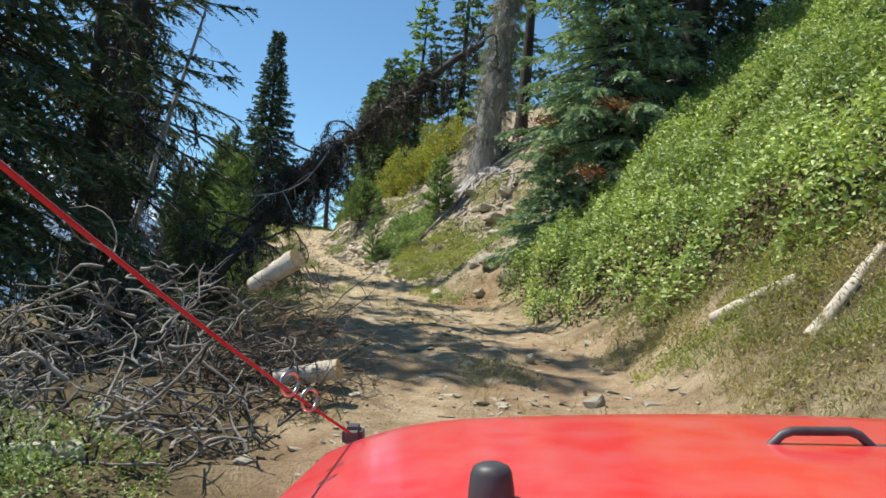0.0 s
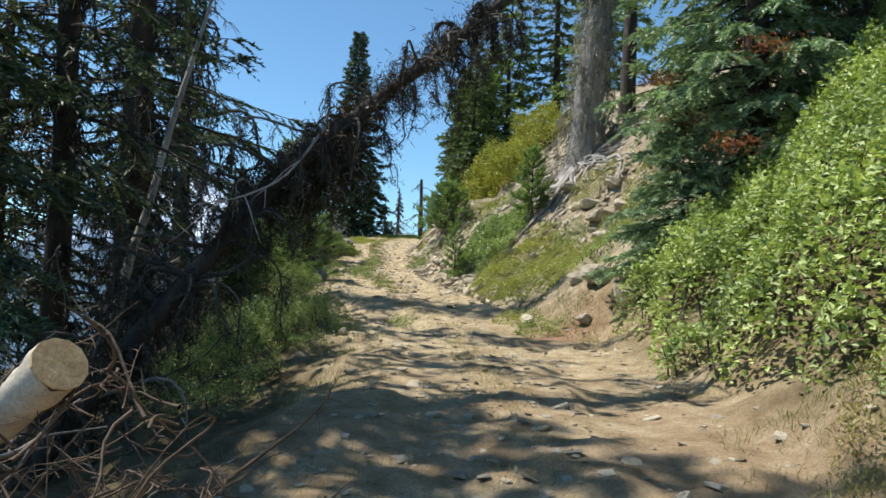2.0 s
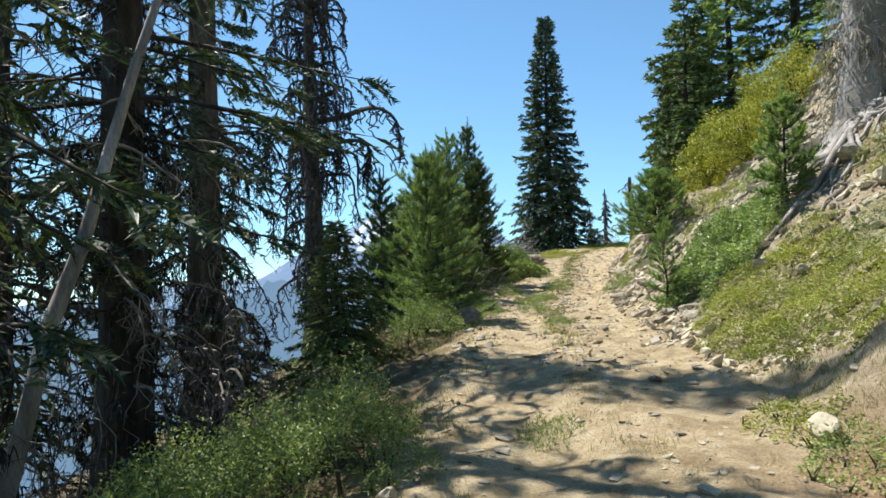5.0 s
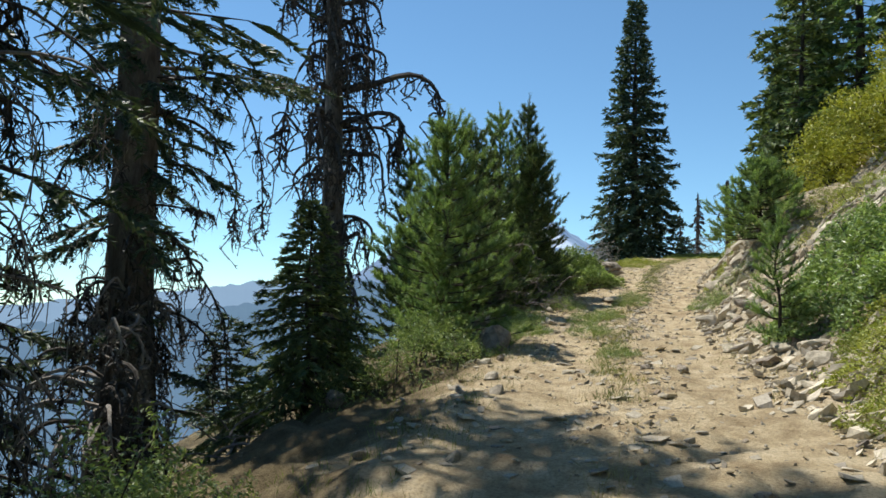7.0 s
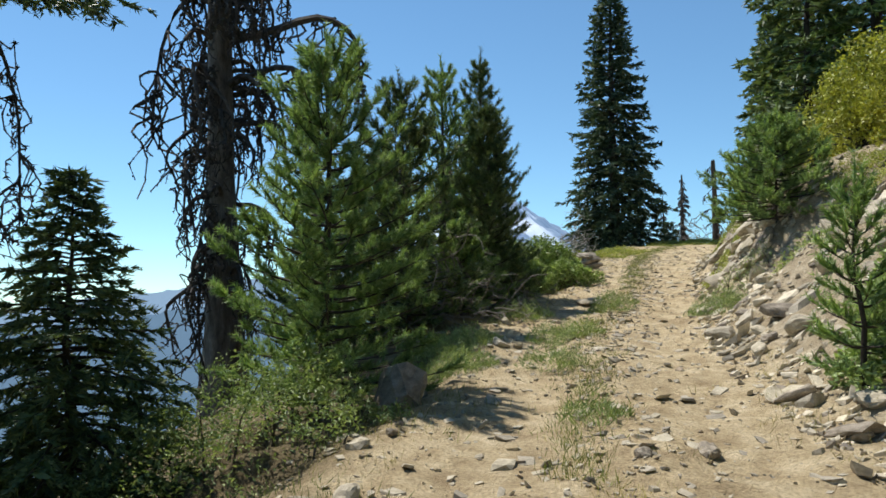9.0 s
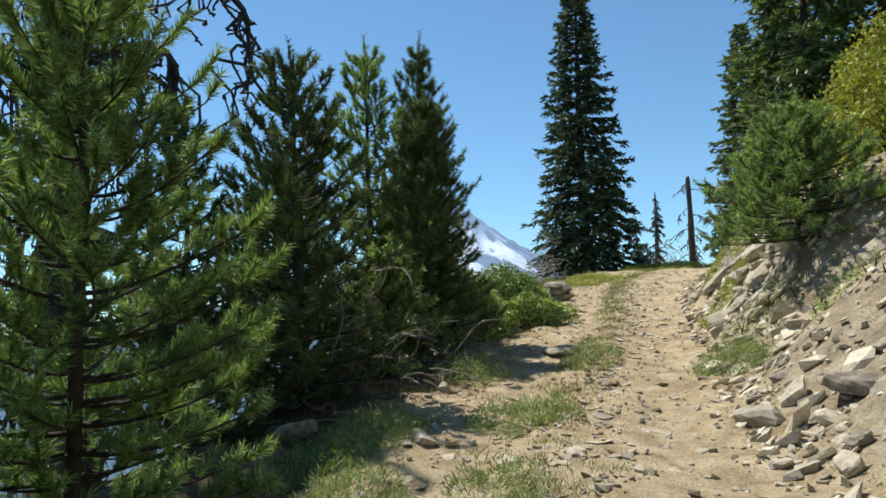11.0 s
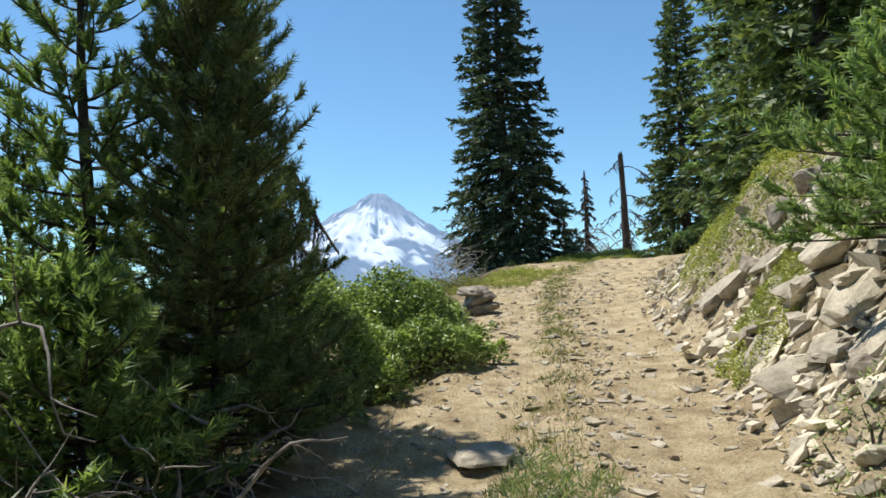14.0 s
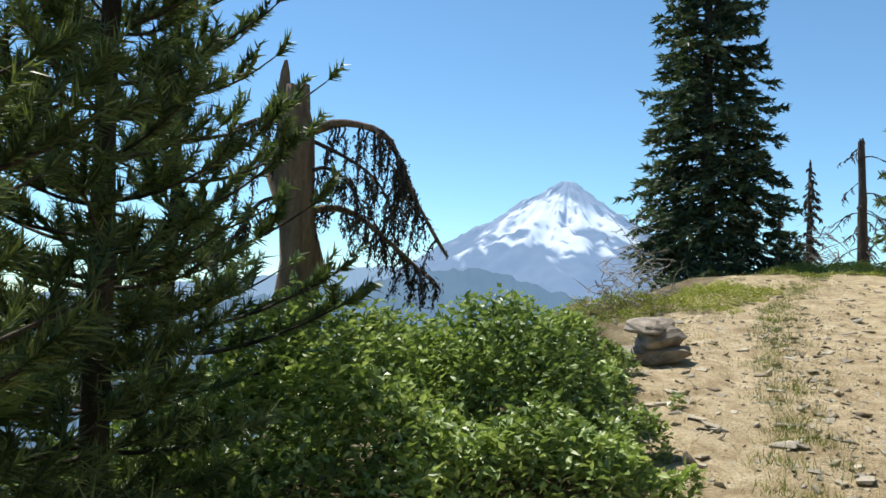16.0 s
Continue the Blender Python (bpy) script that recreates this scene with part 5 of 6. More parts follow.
# ---- rocks ----
def rock_mesh(name, mat, seed, size=(1, 1, 1)):
    """A broken stone: a skewed block with split corners, its edges slightly worn."""
    rnd = np.random.default_rng(seed)
    bm = bmesh.new()
    box = np.array([[i, j, k] for i in (-1, 1) for j in (-1, 1) for k in (-1, 1)], float)
    p = box * rnd.uniform(0.3, 1.0, (8, 3)) * np.array(size) * rnd.uniform(0.75, 1.25, 3) / 2
    p = np.concatenate([p, unit(rnd.normal(size=(6, 3))) * np.array(size) * 0.53])
    for q in p:
        bm.verts.new(q)
    hull = bmesh.ops.convex_hull(bm, input=bm.verts)
    bmesh.ops.delete(bm, geom=[v for v in hull["geom_interior"] if isinstance(v, bmesh.types.BMVert)], context="VERTS")
    bmesh.ops.dissolve_limit(bm, angle_limit=radians(9), verts=bm.verts, edges=bm.edges)
    bmesh.ops.triangulate(bm, faces=bm.faces)
    bmesh.ops.subdivide_edges(bm, edges=bm.edges, cuts=2, use_grid_fill=True)
    bmesh.ops.smooth_vert(bm, verts=bm.verts, factor=0.5, use_axis_x=True, use_axis_y=True, use_axis_z=True)
    for v in bm.verts:
        v.co += v.co.normalized() * (0.06 * noise.noise(v.co * 2.6 + Vector((seed, 0, 0))) + 0.06 * noise.noise(v.co * 8.0 + Vector((0, seed, 0))))
    me = bpy.data.meshes.new(name)
    bm.to_mesh(me)
    bm.free()
    me.materials.append(mat)
    return me


tan_rocks = [rock_mesh("rock", ROCK, 200 + n, (1.0, 0.8, 0.55)) for n in range(9)]
grey_rocks = [rock_mesh("rock", GREYROCK, 230 + n, (1.0, 0.85, 0.6)) for n in range(6)]


def rock(x, y, size, grey=False, label="", group="", sink=0.3, tilt=None, squash=1.0, z=None):
    meshes = grey_rocks if grey else tan_rocks
    ob = new("rock", meshes[int(RNG.integers(len(meshes)))])
    t = tilt or (RNG.uniform(-40, 40), RNG.uniform(-40, 40), RNG.uniform(0, 360))
    ob.matrix_world = pose(x, y, (gz(x, y) if z is None else z) + size * squash * (0.28 - sink * 0.5), *t) @ Matrix.Diagonal((size, size, size * squash, 1))
    return tagged(ob, label or ("grey angular rock on the stony bank" if grey else "tan angular rock on the stony bank"), "rock", group)


RNG = np.random.default_rng(77)
rock(0.88, 19.85, 1.0, label="flat tan rock ledge jutting from the bank", squash=0.85, tilt=(0, 10, 30), z=2.1)
rock(1.25, 18.75, 0.65, label="tan rock under the ledge")
rock(0.62, 18.85, 0.34, label="tan rock under the ledge")
rock(0.42, 20.4, 0.5, label="tan rock beside the ledge")
for x, y, size in ((1.2, 24.45, 0.9), (1.14, 26.1, 0.75), (0.95, 25.3, 0.5), (0.85, 27.15, 0.7), (0.5, 27.7, 0.5), (1.3, 23.2, 0.45), (1.5, 27.2, 0.8), (1.2, 28.3, 0.7), (0.3, 28.6, 0.55), (1.75, 25.6, 0.7), (0.9, 22.2, 0.4), (-0.9, 32.2, 0.7), (-1.5, 33.4, 0.6), (-0.4, 31.3, 0.6)):
    rock(x, y, size, label="pale blocky rock breaking out of the steep bank", group="rock ledges on the bank", sink=0.15, squash=RNG.uniform(0.6, 0.9), tilt=(RNG.normal() * 10, RNG.normal() * 12, RNG.normal() * 40))
rock(-0.5, 19.7, 0.42, label="pale tan rock at the track edge")
rock(-0.9, 20.6, 0.25, label="pale tan rock at the track edge")
rock(-4.25, 31.6, 0.5, True, "dark grey boulder at the foot of the bank")
rock(-3.9, 30.7, 0.36, label="large pale rock at the foot of the bank")
rock(-4.3, 30.2, 0.28, label="large pale rock at the foot of the bank")
rock(-7.25, 27.15, 0.6, True, "upright dark boulder at the track edge", squash=1.5, sink=0.25)
rock(-9.3, 30.5, 0.5, True, "grey boulder below the young pines")
rock(-8.9, 29.0, 0.45, True, "grey boulder at the track edge")
rock(-8.0, 24.2, 0.32, True, "grey boulder at the track edge")
rock(-8.45, 36.0, 0.62, label="flat pale slab in the track", squash=0.5, tilt=(5, -4, 20))
rock(-3.6, 33.1, 0.85, label="long pale slab high on the rocky bank", squash=0.5, tilt=(8, 35, 15))
rock(-3.35, 33.9, 0.6, label="long pale slab high on the rocky bank", squash=0.5, tilt=(-8, 30, 40))
rock(-3.7, 32.0, 0.5, label="pale slab on the rocky bank", squash=0.6, tilt=(15, 30, 70))
rock(-3.95, 35.5, 0.6, label="pale slab on the rocky bank", tilt=(30, -30, 10))
rock(-6.1, 37.8, 0.4, label="pale rock at the foot of the bank")
rock(-6.35, 40.5, 0.5, True, "grey rock outcrop on the bank")
rock(-6.0, 41.0, 0.6, True, "grey rock outcrop on the bank")
rock(-5.6, 40.2, 0.55, True, "grey rock outcrop on the bank")
rock(-4.1, 26.4, 0.2, True, "small dark stone lying in the track", squash=1.3)
rock(-4.45, 26.0, 0.16, True, "small dark stone lying in the track", squash=1.2)
rock(-2.35, 21.8, 0.2, True, "small dark stone lying in the track")
rock(1.0, 9.6, 0.2, label="small pale stone lying in the track")
rock(1.45, 7.6, 0.25, label="small pale stone lying in the track")
rock(2.2, 6.5, 0.3, label="flat pale stone lying in the track", squash=0.4, tilt=(3, 5, 10), sink=0.5)
rock(-6.3, 30.4, 0.3, label="flat pale stone lying in the track", squash=0.35, tilt=(4, -3, 50), sink=0.5)
for x, y, size in ((-5.54, 37.5, 1.0), (-5.4, 36.85, 0.75), (-6.5, 40.95, 0.8), (-6.05, 37.45, 0.6), (-5.72, 37.3, 0.5), (-6.05, 41.3, 0.6), (-5.12, 35.85, 0.55), (-4.95, 35.4, 0.45), (-5.57, 38.4, 0.8), (-6.85, 41.3, 0.6), (-5.9, 38.6, 0.55), (-5.75, 39.5, 0.9), (-6.15, 40.1, 0.75), (-5.3, 38.1, 0.6), (-5.0, 34.5, 0.45)):
    rock(x, y, size, label="broad tilted slab of pale bedrock in the cut", group="bedrock slabs in the cut", sink=0.2, squash=RNG.uniform(0.45, 0.65), tilt=(RNG.normal() * 8, -34 + RNG.normal() * 8, RNG.normal() * 30))
for n in range(40):
    y = RNG.uniform(36.3, 40.6)
    x = float(right_x(y)) + RNG.uniform(0.1, 2.0)
    rock(x, y, RNG.uniform(0.22, 0.6), RNG.uniform() < 0.3, label="pale fractured rock in the steep cut", group="broken rock on the bank", sink=0.4, squash=RNG.uniform(0.35, 0.7), tilt=(RNG.normal() * 12, -30 + RNG.normal() * 12, RNG.normal() * 40))
for n in range(105):
    y = RNG.uniform(25.5, 37)
    u = RNG.exponential(1.3) + 0.05
    x = float(right_x(y)) + u - 0.15
    if blob(-2.2, 28.8, 1.2, 1.5)(x, y) > 0 or u > 6:
        continue
    rock(x, y, 0.09 + 0.33 * RNG.uniform() ** 2.4 * (1.2 if u < 1.5 else 1.0), RNG.uniform() < 0.3, group="broken rock on the bank", sink=0.3, squash=RNG.uniform(0.35, 0.9), tilt=(RNG.normal() * 18, -22 + RNG.normal() * 16, RNG.normal() * 35))
for n in range(36):
    y, u = RNG.uniform(20.5, 34), RNG.uniform(2.2, 6.0)
    rock(float(right_x(y)) + u, y, RNG.uniform(0.14, 0.42), RNG.uniform() < 0.1, group="broken rock on the bank", sink=0.5, squash=RNG.uniform(0.35, 0.8), tilt=(RNG.normal() * 18, -22 + RNG.normal() * 16, RNG.normal() * 35))
for n in range(44):
    x, y = RNG.uniform(-1.6, 3.4), RNG.uniform(23.0, 32.5)
    rock(x, y, RNG.uniform(0.15, 0.55), RNG.uniform() < 0.15, label="pale broken rock on the slope below the old dead tree", group="broken rock on the bank", sink=0.4, squash=RNG.uniform(0.4, 0.9))
for n in range(30):
    y = RNG.uniform(16, 48)
    rock(float(left_x(y)) - RNG.normal() * 0.35, y, RNG.uniform(0.08, 0.28), RNG.uniform() < 0.4, label="small angular rock at the track edge", group="rocks along the track edge", sink=0.5)
# stacked flat stones beside the crest
pile = thing("stone_stack", at_ground(-11.5, 44.3), "stack of flat weathered grey stones beside the track", "stone stack")
for n, (dx, dy, dz, s, q) in enumerate(((0, 0, 0.10, 1.0, 0.42), (0.03, 0.05, 0.28, 0.95, 0.36), (-0.04, 0.0, 0.44, 1.15, 0.25))):
    ob = new("stone", grey_rocks[n])
    ob.parent = pile
    ob.matrix_basis = pose(dx, dy, dz, 3, -4, 20 + 35 * n) @ Matrix.Diagonal((s, s * 0.8, q * 1.3, 1))

# loose gravel and chips
def pebble(seed):
    """One small broken stone of a few flat faces, about a metre long: its corners and triangles."""
    rnd = np.random.default_rng(seed)
    bm = bmesh.new()
    box = np.array([[i, j, k] for i in (-1, 1) for j in (-1, 1) for k in (-1, 1)], float)
    p = np.concatenate([box * rnd.uniform(0.45, 1.0, (8, 3)), unit(rnd.normal(size=(3, 3)))]) * [0.5, 0.38, 0.24]
    for q in p:
        bm.verts.new(q)
    hull = bmesh.ops.convex_hull(bm, input=bm.verts)
    bmesh.ops.delete(bm, geom=[v for v in hull["geom_interior"] if isinstance(v, bmesh.types.BMVert)], context="VERTS")
    bmesh.ops.triangulate(bm, faces=bm.faces)
    bm.verts.index_update()
    v = np.array([q.co[:] for q in bm.verts])
    f = np.array([[c.index for c in face.verts] for face in bm.faces])
    bm.free()
    return v, f


PEBBLES = [pebble(600 + n) for n in range(18)]


def chips(name, count, where, size, mat, label, seed, proud=0.0, flat=1.0, dip=0.0):
    global RNG
    RNG = np.random.default_rng(seed)
    x, y = where(count)
    s = size[0] * (size[1] / size[0]) ** (RNG.uniform(size=len(x)) ** 2.2)
    kind = RNG.integers(0, len(PEBBLES), len(x))
    turn = RNG.uniform(0, 6.28, len(x))
    lean = RNG.normal(size=(len(x), 2)) * 0.4 * flat
    z = ground(x, y) + proud * s
    b = Build()
    for n, (v, f) in enumerate(PEBBLES):
        k = np.nonzero(kind == n)[0]
        if len(k) == 0:
            continue
        c, sn = np.cos(turn[k])[:, None], np.sin(turn[k])[:, None]
        w = v[None] * [1, 1, flat] * RNG.uniform(0.75, 1.25, (len(k), 1, 3))
        w[..., 2] += w[..., 0] * lean[k, :1] + w[..., 1] * lean[k, 1:]
        w = np.stack([w[..., 0] * c - w[..., 1] * sn, w[..., 0] * sn + w[..., 1] * c, w[..., 2] + dip * (w[..., 0] * c - w[..., 1] * sn)], -1) * s[k, None, None]
        b.tris(w + np.stack([x[k], y[k], z[k]], -1)[:, None], (np.arange(len(k)) * len(v))[:, None, None] + f)
    return tagged(part(name, b, mat, None, kind="stuff"), label, "gravel")


def on_road(count):
    y = RNG.uniform(3, 56, count) ** 1.0
    m = np.where(RNG.uniform(size=count) < 0.25, RNG.uniform(-0.12, 1.12, count), RNG.choice([0.02, 0.5, 0.5, 0.98], count) + RNG.normal(size=count) * 0.13)
    return left_x(y) + (right_x(y) - left_x(y)) * m, y


def rocky_road(count):
    y = RNG.uniform(22, 50, count)
    m = RNG.choice([0.5, 0.52, 0.5, 0.97, 0.05], count) + RNG.normal(size=count) * 0.12
    return left_x(y) + (right_x(y) - left_x(y)) * m, y


def on_bank(count):
    y = RNG.uniform(22, 50, count)
    return right_x(y) + RNG.exponential(2.2, count) - 0.25, y


chips("gravel", 4600, on_road, (0.012, 0.06), ROCK, "loose tan gravel scattered on the track", 301)
chips("gravel", 5200, rocky_road, (0.015, 0.10), ROCK, "broken tan stones along the track's crown and edges", 302, 0.05)
chips("gravel", 2600, on_road, (0.05, 0.22), ROCK, "flat pale stones worn level with the track", 309, 0.02, 0.4)
chips("scree", 5200, on_bank, (0.02, 0.13), ROCK, "loose pale scree on the cut bank", 303, 0.08, 0.9, 0.4)
chips("scree", 1800, on_bank, (0.07, 0.30), ROCK, "tan broken slabs strewn on the cut bank", 308, 0.05, 0.9, 0.4)
chips("scree", 650, lambda n: (right_x(y := RNG.uniform(36.3, 40.6, n)) + RNG.uniform(0.05, 2.0, n), y), (0.10, 0.40), ROCK, "fractured pale bedrock slabs in the steep cut", 310, 0.0, 0.85, 0.5)
chips("scree", 2300, lambda n: (RNG.uniform(-3.0, 3.6, n), RNG.uniform(24.0, 34.5, n)), (0.05, 0.28), ROCK, "pale broken stones below the old dead tree", 305, 0.06, 0.9, 0.4)
chips("scree", 1300, lambda n: (RNG.uniform(-3.2, 0.6, n), RNG.uniform(29.5, 37.5, n)), (0.08, 0.36), ROCK, "pale broken rock under the shrubs on the bank", 311, 0.05, 0.9, 0.5)
chips("gravel", 220, rocky_road, (0.03, 0.11), BROWNROCK, "dull brown stones half sunk in the track", 306)
chips("gravel", 500, on_road, (0.02, 0.07), BROWNROCK, "dull brown stones strewn over the track", 307)
chips("scree", 1100, on_bank, (0.03, 0.16), GREYROCK, "loose grey scree on the cut bank", 304)


# ---- grass and weeds ----
def grass(name, spots, blade, mat, label, per=16, spread=0.10, seed=1):
    global RNG
    RNG = np.random.default_rng(seed)
    s = np.asarray(spots, float)
    n = len(s)
    p = np.repeat(s, per, axis=0) + RNG.normal(size=(n * per, 2)) * spread
    d = np.stack([RNG.normal(size=n * per) * 0.5, RNG.normal(size=n * per) * 0.5, np.abs(RNG.normal(size=n * per)) * 0.5 + 0.7], -1)
    b = Build()
    b.blades(np.stack([p[:, 0], p[:, 1], ground(p[:, 0], p[:, 1]) - 0.01], -1), d, blade[0] * RNG.uniform(0.4, 1.3, n * per), blade[1], fold=0.2, belly=0.3)
    return tagged(part(name, b, mat, None, kind="stuff"), label, "grass")


def spots(count, y0, y1, lane, wide, seed):
    r = np.random.default_rng(seed)
    y = r.uniform(y0, y1, count)
    return np.stack([left_x(y) + (right_x(y) - left_x(y)) * lane + r.normal(size=count) * wide, y], -1)


grass("grass", np.concatenate([spots(260, 6, 56, 0.45, 0.22, 1), spots(260, 4, 56, 0.0, 0.3, 2), spots(200, 9, 56, 1.02, 0.25, 3), spots(200, 44, 62, 0.2, 1.2, 4)]), (0.12, 0.005), DRYGRASS, "dry straw-coloured grass tufts along the track", seed=401)
grass("grass", np.concatenate([spots(150, 4, 12, 1.2, 0.5, 12), spots(150, 17.5, 22, 1.12, 0.3, 13), spots(200, 12, 34, -0.12, 0.4, 14), spots(130, 26, 54, 0.42, 0.2, 15)]), (0.12, 0.006), GRASS, "green and straw grass at the track edges", per=18, seed=403)

grass("grass", np.concatenate([spots(130, 33, 58, 0.40, 0.15, 16), spots(40, 24, 33, 0.45, 0.13, 17)]), (0.11, 0.006), GRASS, "green grass clumps along the crown of the track", per=44, spread=0.09, seed=405)

# ---- fallen wood ----
def tangle(name, box, count, length, radius, mat, label, seed, category="branches", top=1.0, curl=1.0):
    """A heap of dead branches, each an own part."""
    global RNG
    RNG = np.random.default_rng(seed)
    x0, x1, y0, y1 = box
    mid = ((x0 + x1) / 2, (y0 + y1) / 2)
    heap = thing(name, at_ground(*mid), label, category)
    g0 = gz(*mid)
    for n in range(count):
        x, y = RNG.uniform(x0, x1), RNG.uniform(y0, y1)
        f = max(0.1, 1 - (2 * (x - mid[0]) / (x1 - x0)) ** 2 * 0.6 - (2 * (y - mid[1]) / (y1 - y0)) ** 2 * 0.6)
        z = gz(x, y) - g0 + RNG.uniform(0.02, top * f)
        L = length * RNG.uniform(0.4, 1.2)
        b = Build()
        az = RNG.uniform(0, 6.28)
        pts = limb((x - mid[0], y - mid[1], z), az, L, RNG.uniform(-0.4, 0.6), RNG.uniform(-0.6, 0.9) * curl, 9) + waver(np.linspace(0, 1, 9), 0.05 * L * curl)
        floor = ground(pts[:, 0] + mid[0], pts[:, 1] + mid[1]) - g0
        pts[:, 2] = np.maximum(pts[:, 2], floor + 0.01)
        b.tube(pts, np.linspace(radius, radius * 0.25, 9) * RNG.uniform(0.6, 1.4), 5, 0.08)
        for _ in range(3):
            s = limb(pts[RNG.integers(1, 8)], RNG.uniform(0, 6.28), L * RNG.uniform(0.15, 0.4), RNG.uniform(-0.8, 0.8), RNG.uniform(-1, 1.5), 5)
            b.tube(s, np.linspace(radius * 0.5, radius * 0.12, 5), 4)
        part("branch", b, mat, heap, smooth=True)
    return heap


tangle("branch_heap", (-4.6, -1.3, 4.8, 8.4), 230, 0.62, 0.015, GREYTWIG, "heap of tangled grey dead branches beside the track", 501, top=1.15, curl=1.7)
tangle("branch_heap", (-2.3, -0.95, 6.5, 8.0), 230, 0.5, 0.007, REDTWIG, "dense clump of brown dead brush in the heap", 502, top=1.35, curl=1.9)
# Dark twig colour fills the heap's inside in place of shade.
tangle("branch_heap", (-4.2, -1.2, 5.0, 8.2), 130, 0.5, 0.013, TWIG, "dark-coloured branches standing in for shade inside the roadside heap", 508, top=0.95, curl=1.9)
tangle("branch_heap", (-10.4, -8.9, 31.0, 35.4), 80, 0.8, 0.012, GREYTWIG, "pale dead twigs under the young pines", 503, top=0.9, curl=1.6)
tangle("branch_heap", (-14.3, -13.1, 48.2, 49.6), 120, 0.55, 0.011, GREYWOOD, "bare grey dead bush on the crest", 504, top=1.9, curl=1.4)
tangle("branch_heap", (-15.2, -12.8, 68.6, 70.6), 60, 1.2, 0.02, GREYTWIG, "bare dead brush between the crest snags", 507, top=2.2, curl=1.4)
tangle("branch_heap", (-12.5, -8.5, 20.5, 24.5), 50, 1.2, 0.016, GREYTWIG, "pale dead branches below the firs", 505, top=0.8, curl=1.5)
tangle("branch_heap", (-7.5, -4.2, 10.0, 15.0), 60, 1.3, 0.016, TWIG, "dark dead branches under the firs", 506, top=0.7, curl=1.4)


def log(name, a, b, r, mat, label, seed, cut=SPLITWOOD, tip=0.8):
    """A length of trunk with sawn ends."""
    global RNG
    RNG = np.random.default_rng(seed)
    a, b = np.array(a, float), np.array(b, float)
    ob = thing(name, a, label, "log")
    t = np.linspace(0, 1, 8)[:, None]
    pts = (b - a) * t + np.cumsum(RNG.normal(size=(8, 3)) * 0.006, axis=0) * np.linalg.norm(b - a)
    w = Build()
    w.tube(pts, r * np.linspace(1, tip, 8), 12, 0.04)
    part("stem", w, mat, ob, smooth=True)
    for end, way, rr in ((pts[0], pts[0] - pts[1], r), (pts[-1], pts[-1] - pts[-2], r * tip)):
        c = Build()
        way = way / np.linalg.norm(way)
        c.tube(np.array([end - way * 0.01, end + way * 0.006, end + way * 0.0065]), [rr * 1.01, rr * 1.01, 0.001], 12)
        part("cut_end", c, cut, ob, "pale sawn end")
    return ob


tangle("branch_heap", (-10.3, -9.2, 31.0, 33.6), 46, 0.95, 0.014, GREYTWIG, "bleached dead limbs tangled in the young pines", 509, top=1.9, curl=2.0)
log("log", (-1.50, 7.1, 1.80), (-1.95, 7.35, 1.50), 0.10, PALEWOOD, "pale barkless sawn log on the branch heap", 511)
log("log", (-0.95, 6.6, 0.88), (-1.5, 6.7, 0.75), 0.09, PALEWOOD, "pale barkless sawn log on the branch heap", 512)
log("log", (-2.3, 5.0, 0.42), (-3.2, 4.9, 0.35), 0.08, PALEWOOD, "pale barkless log on the ground", 514)
log("log", (2.95, 8.77, 1.55), (3.54, 7.85, 2.05), 0.075, PALEWOOD, "split pale grey log on the bank", 515, tip=1.2)
log("log", (3.24, 7.04, 1.48), (4.09, 7.49, 2.43), 0.07, PALEWOOD, "pale weathered log leaning on the bank", 516)


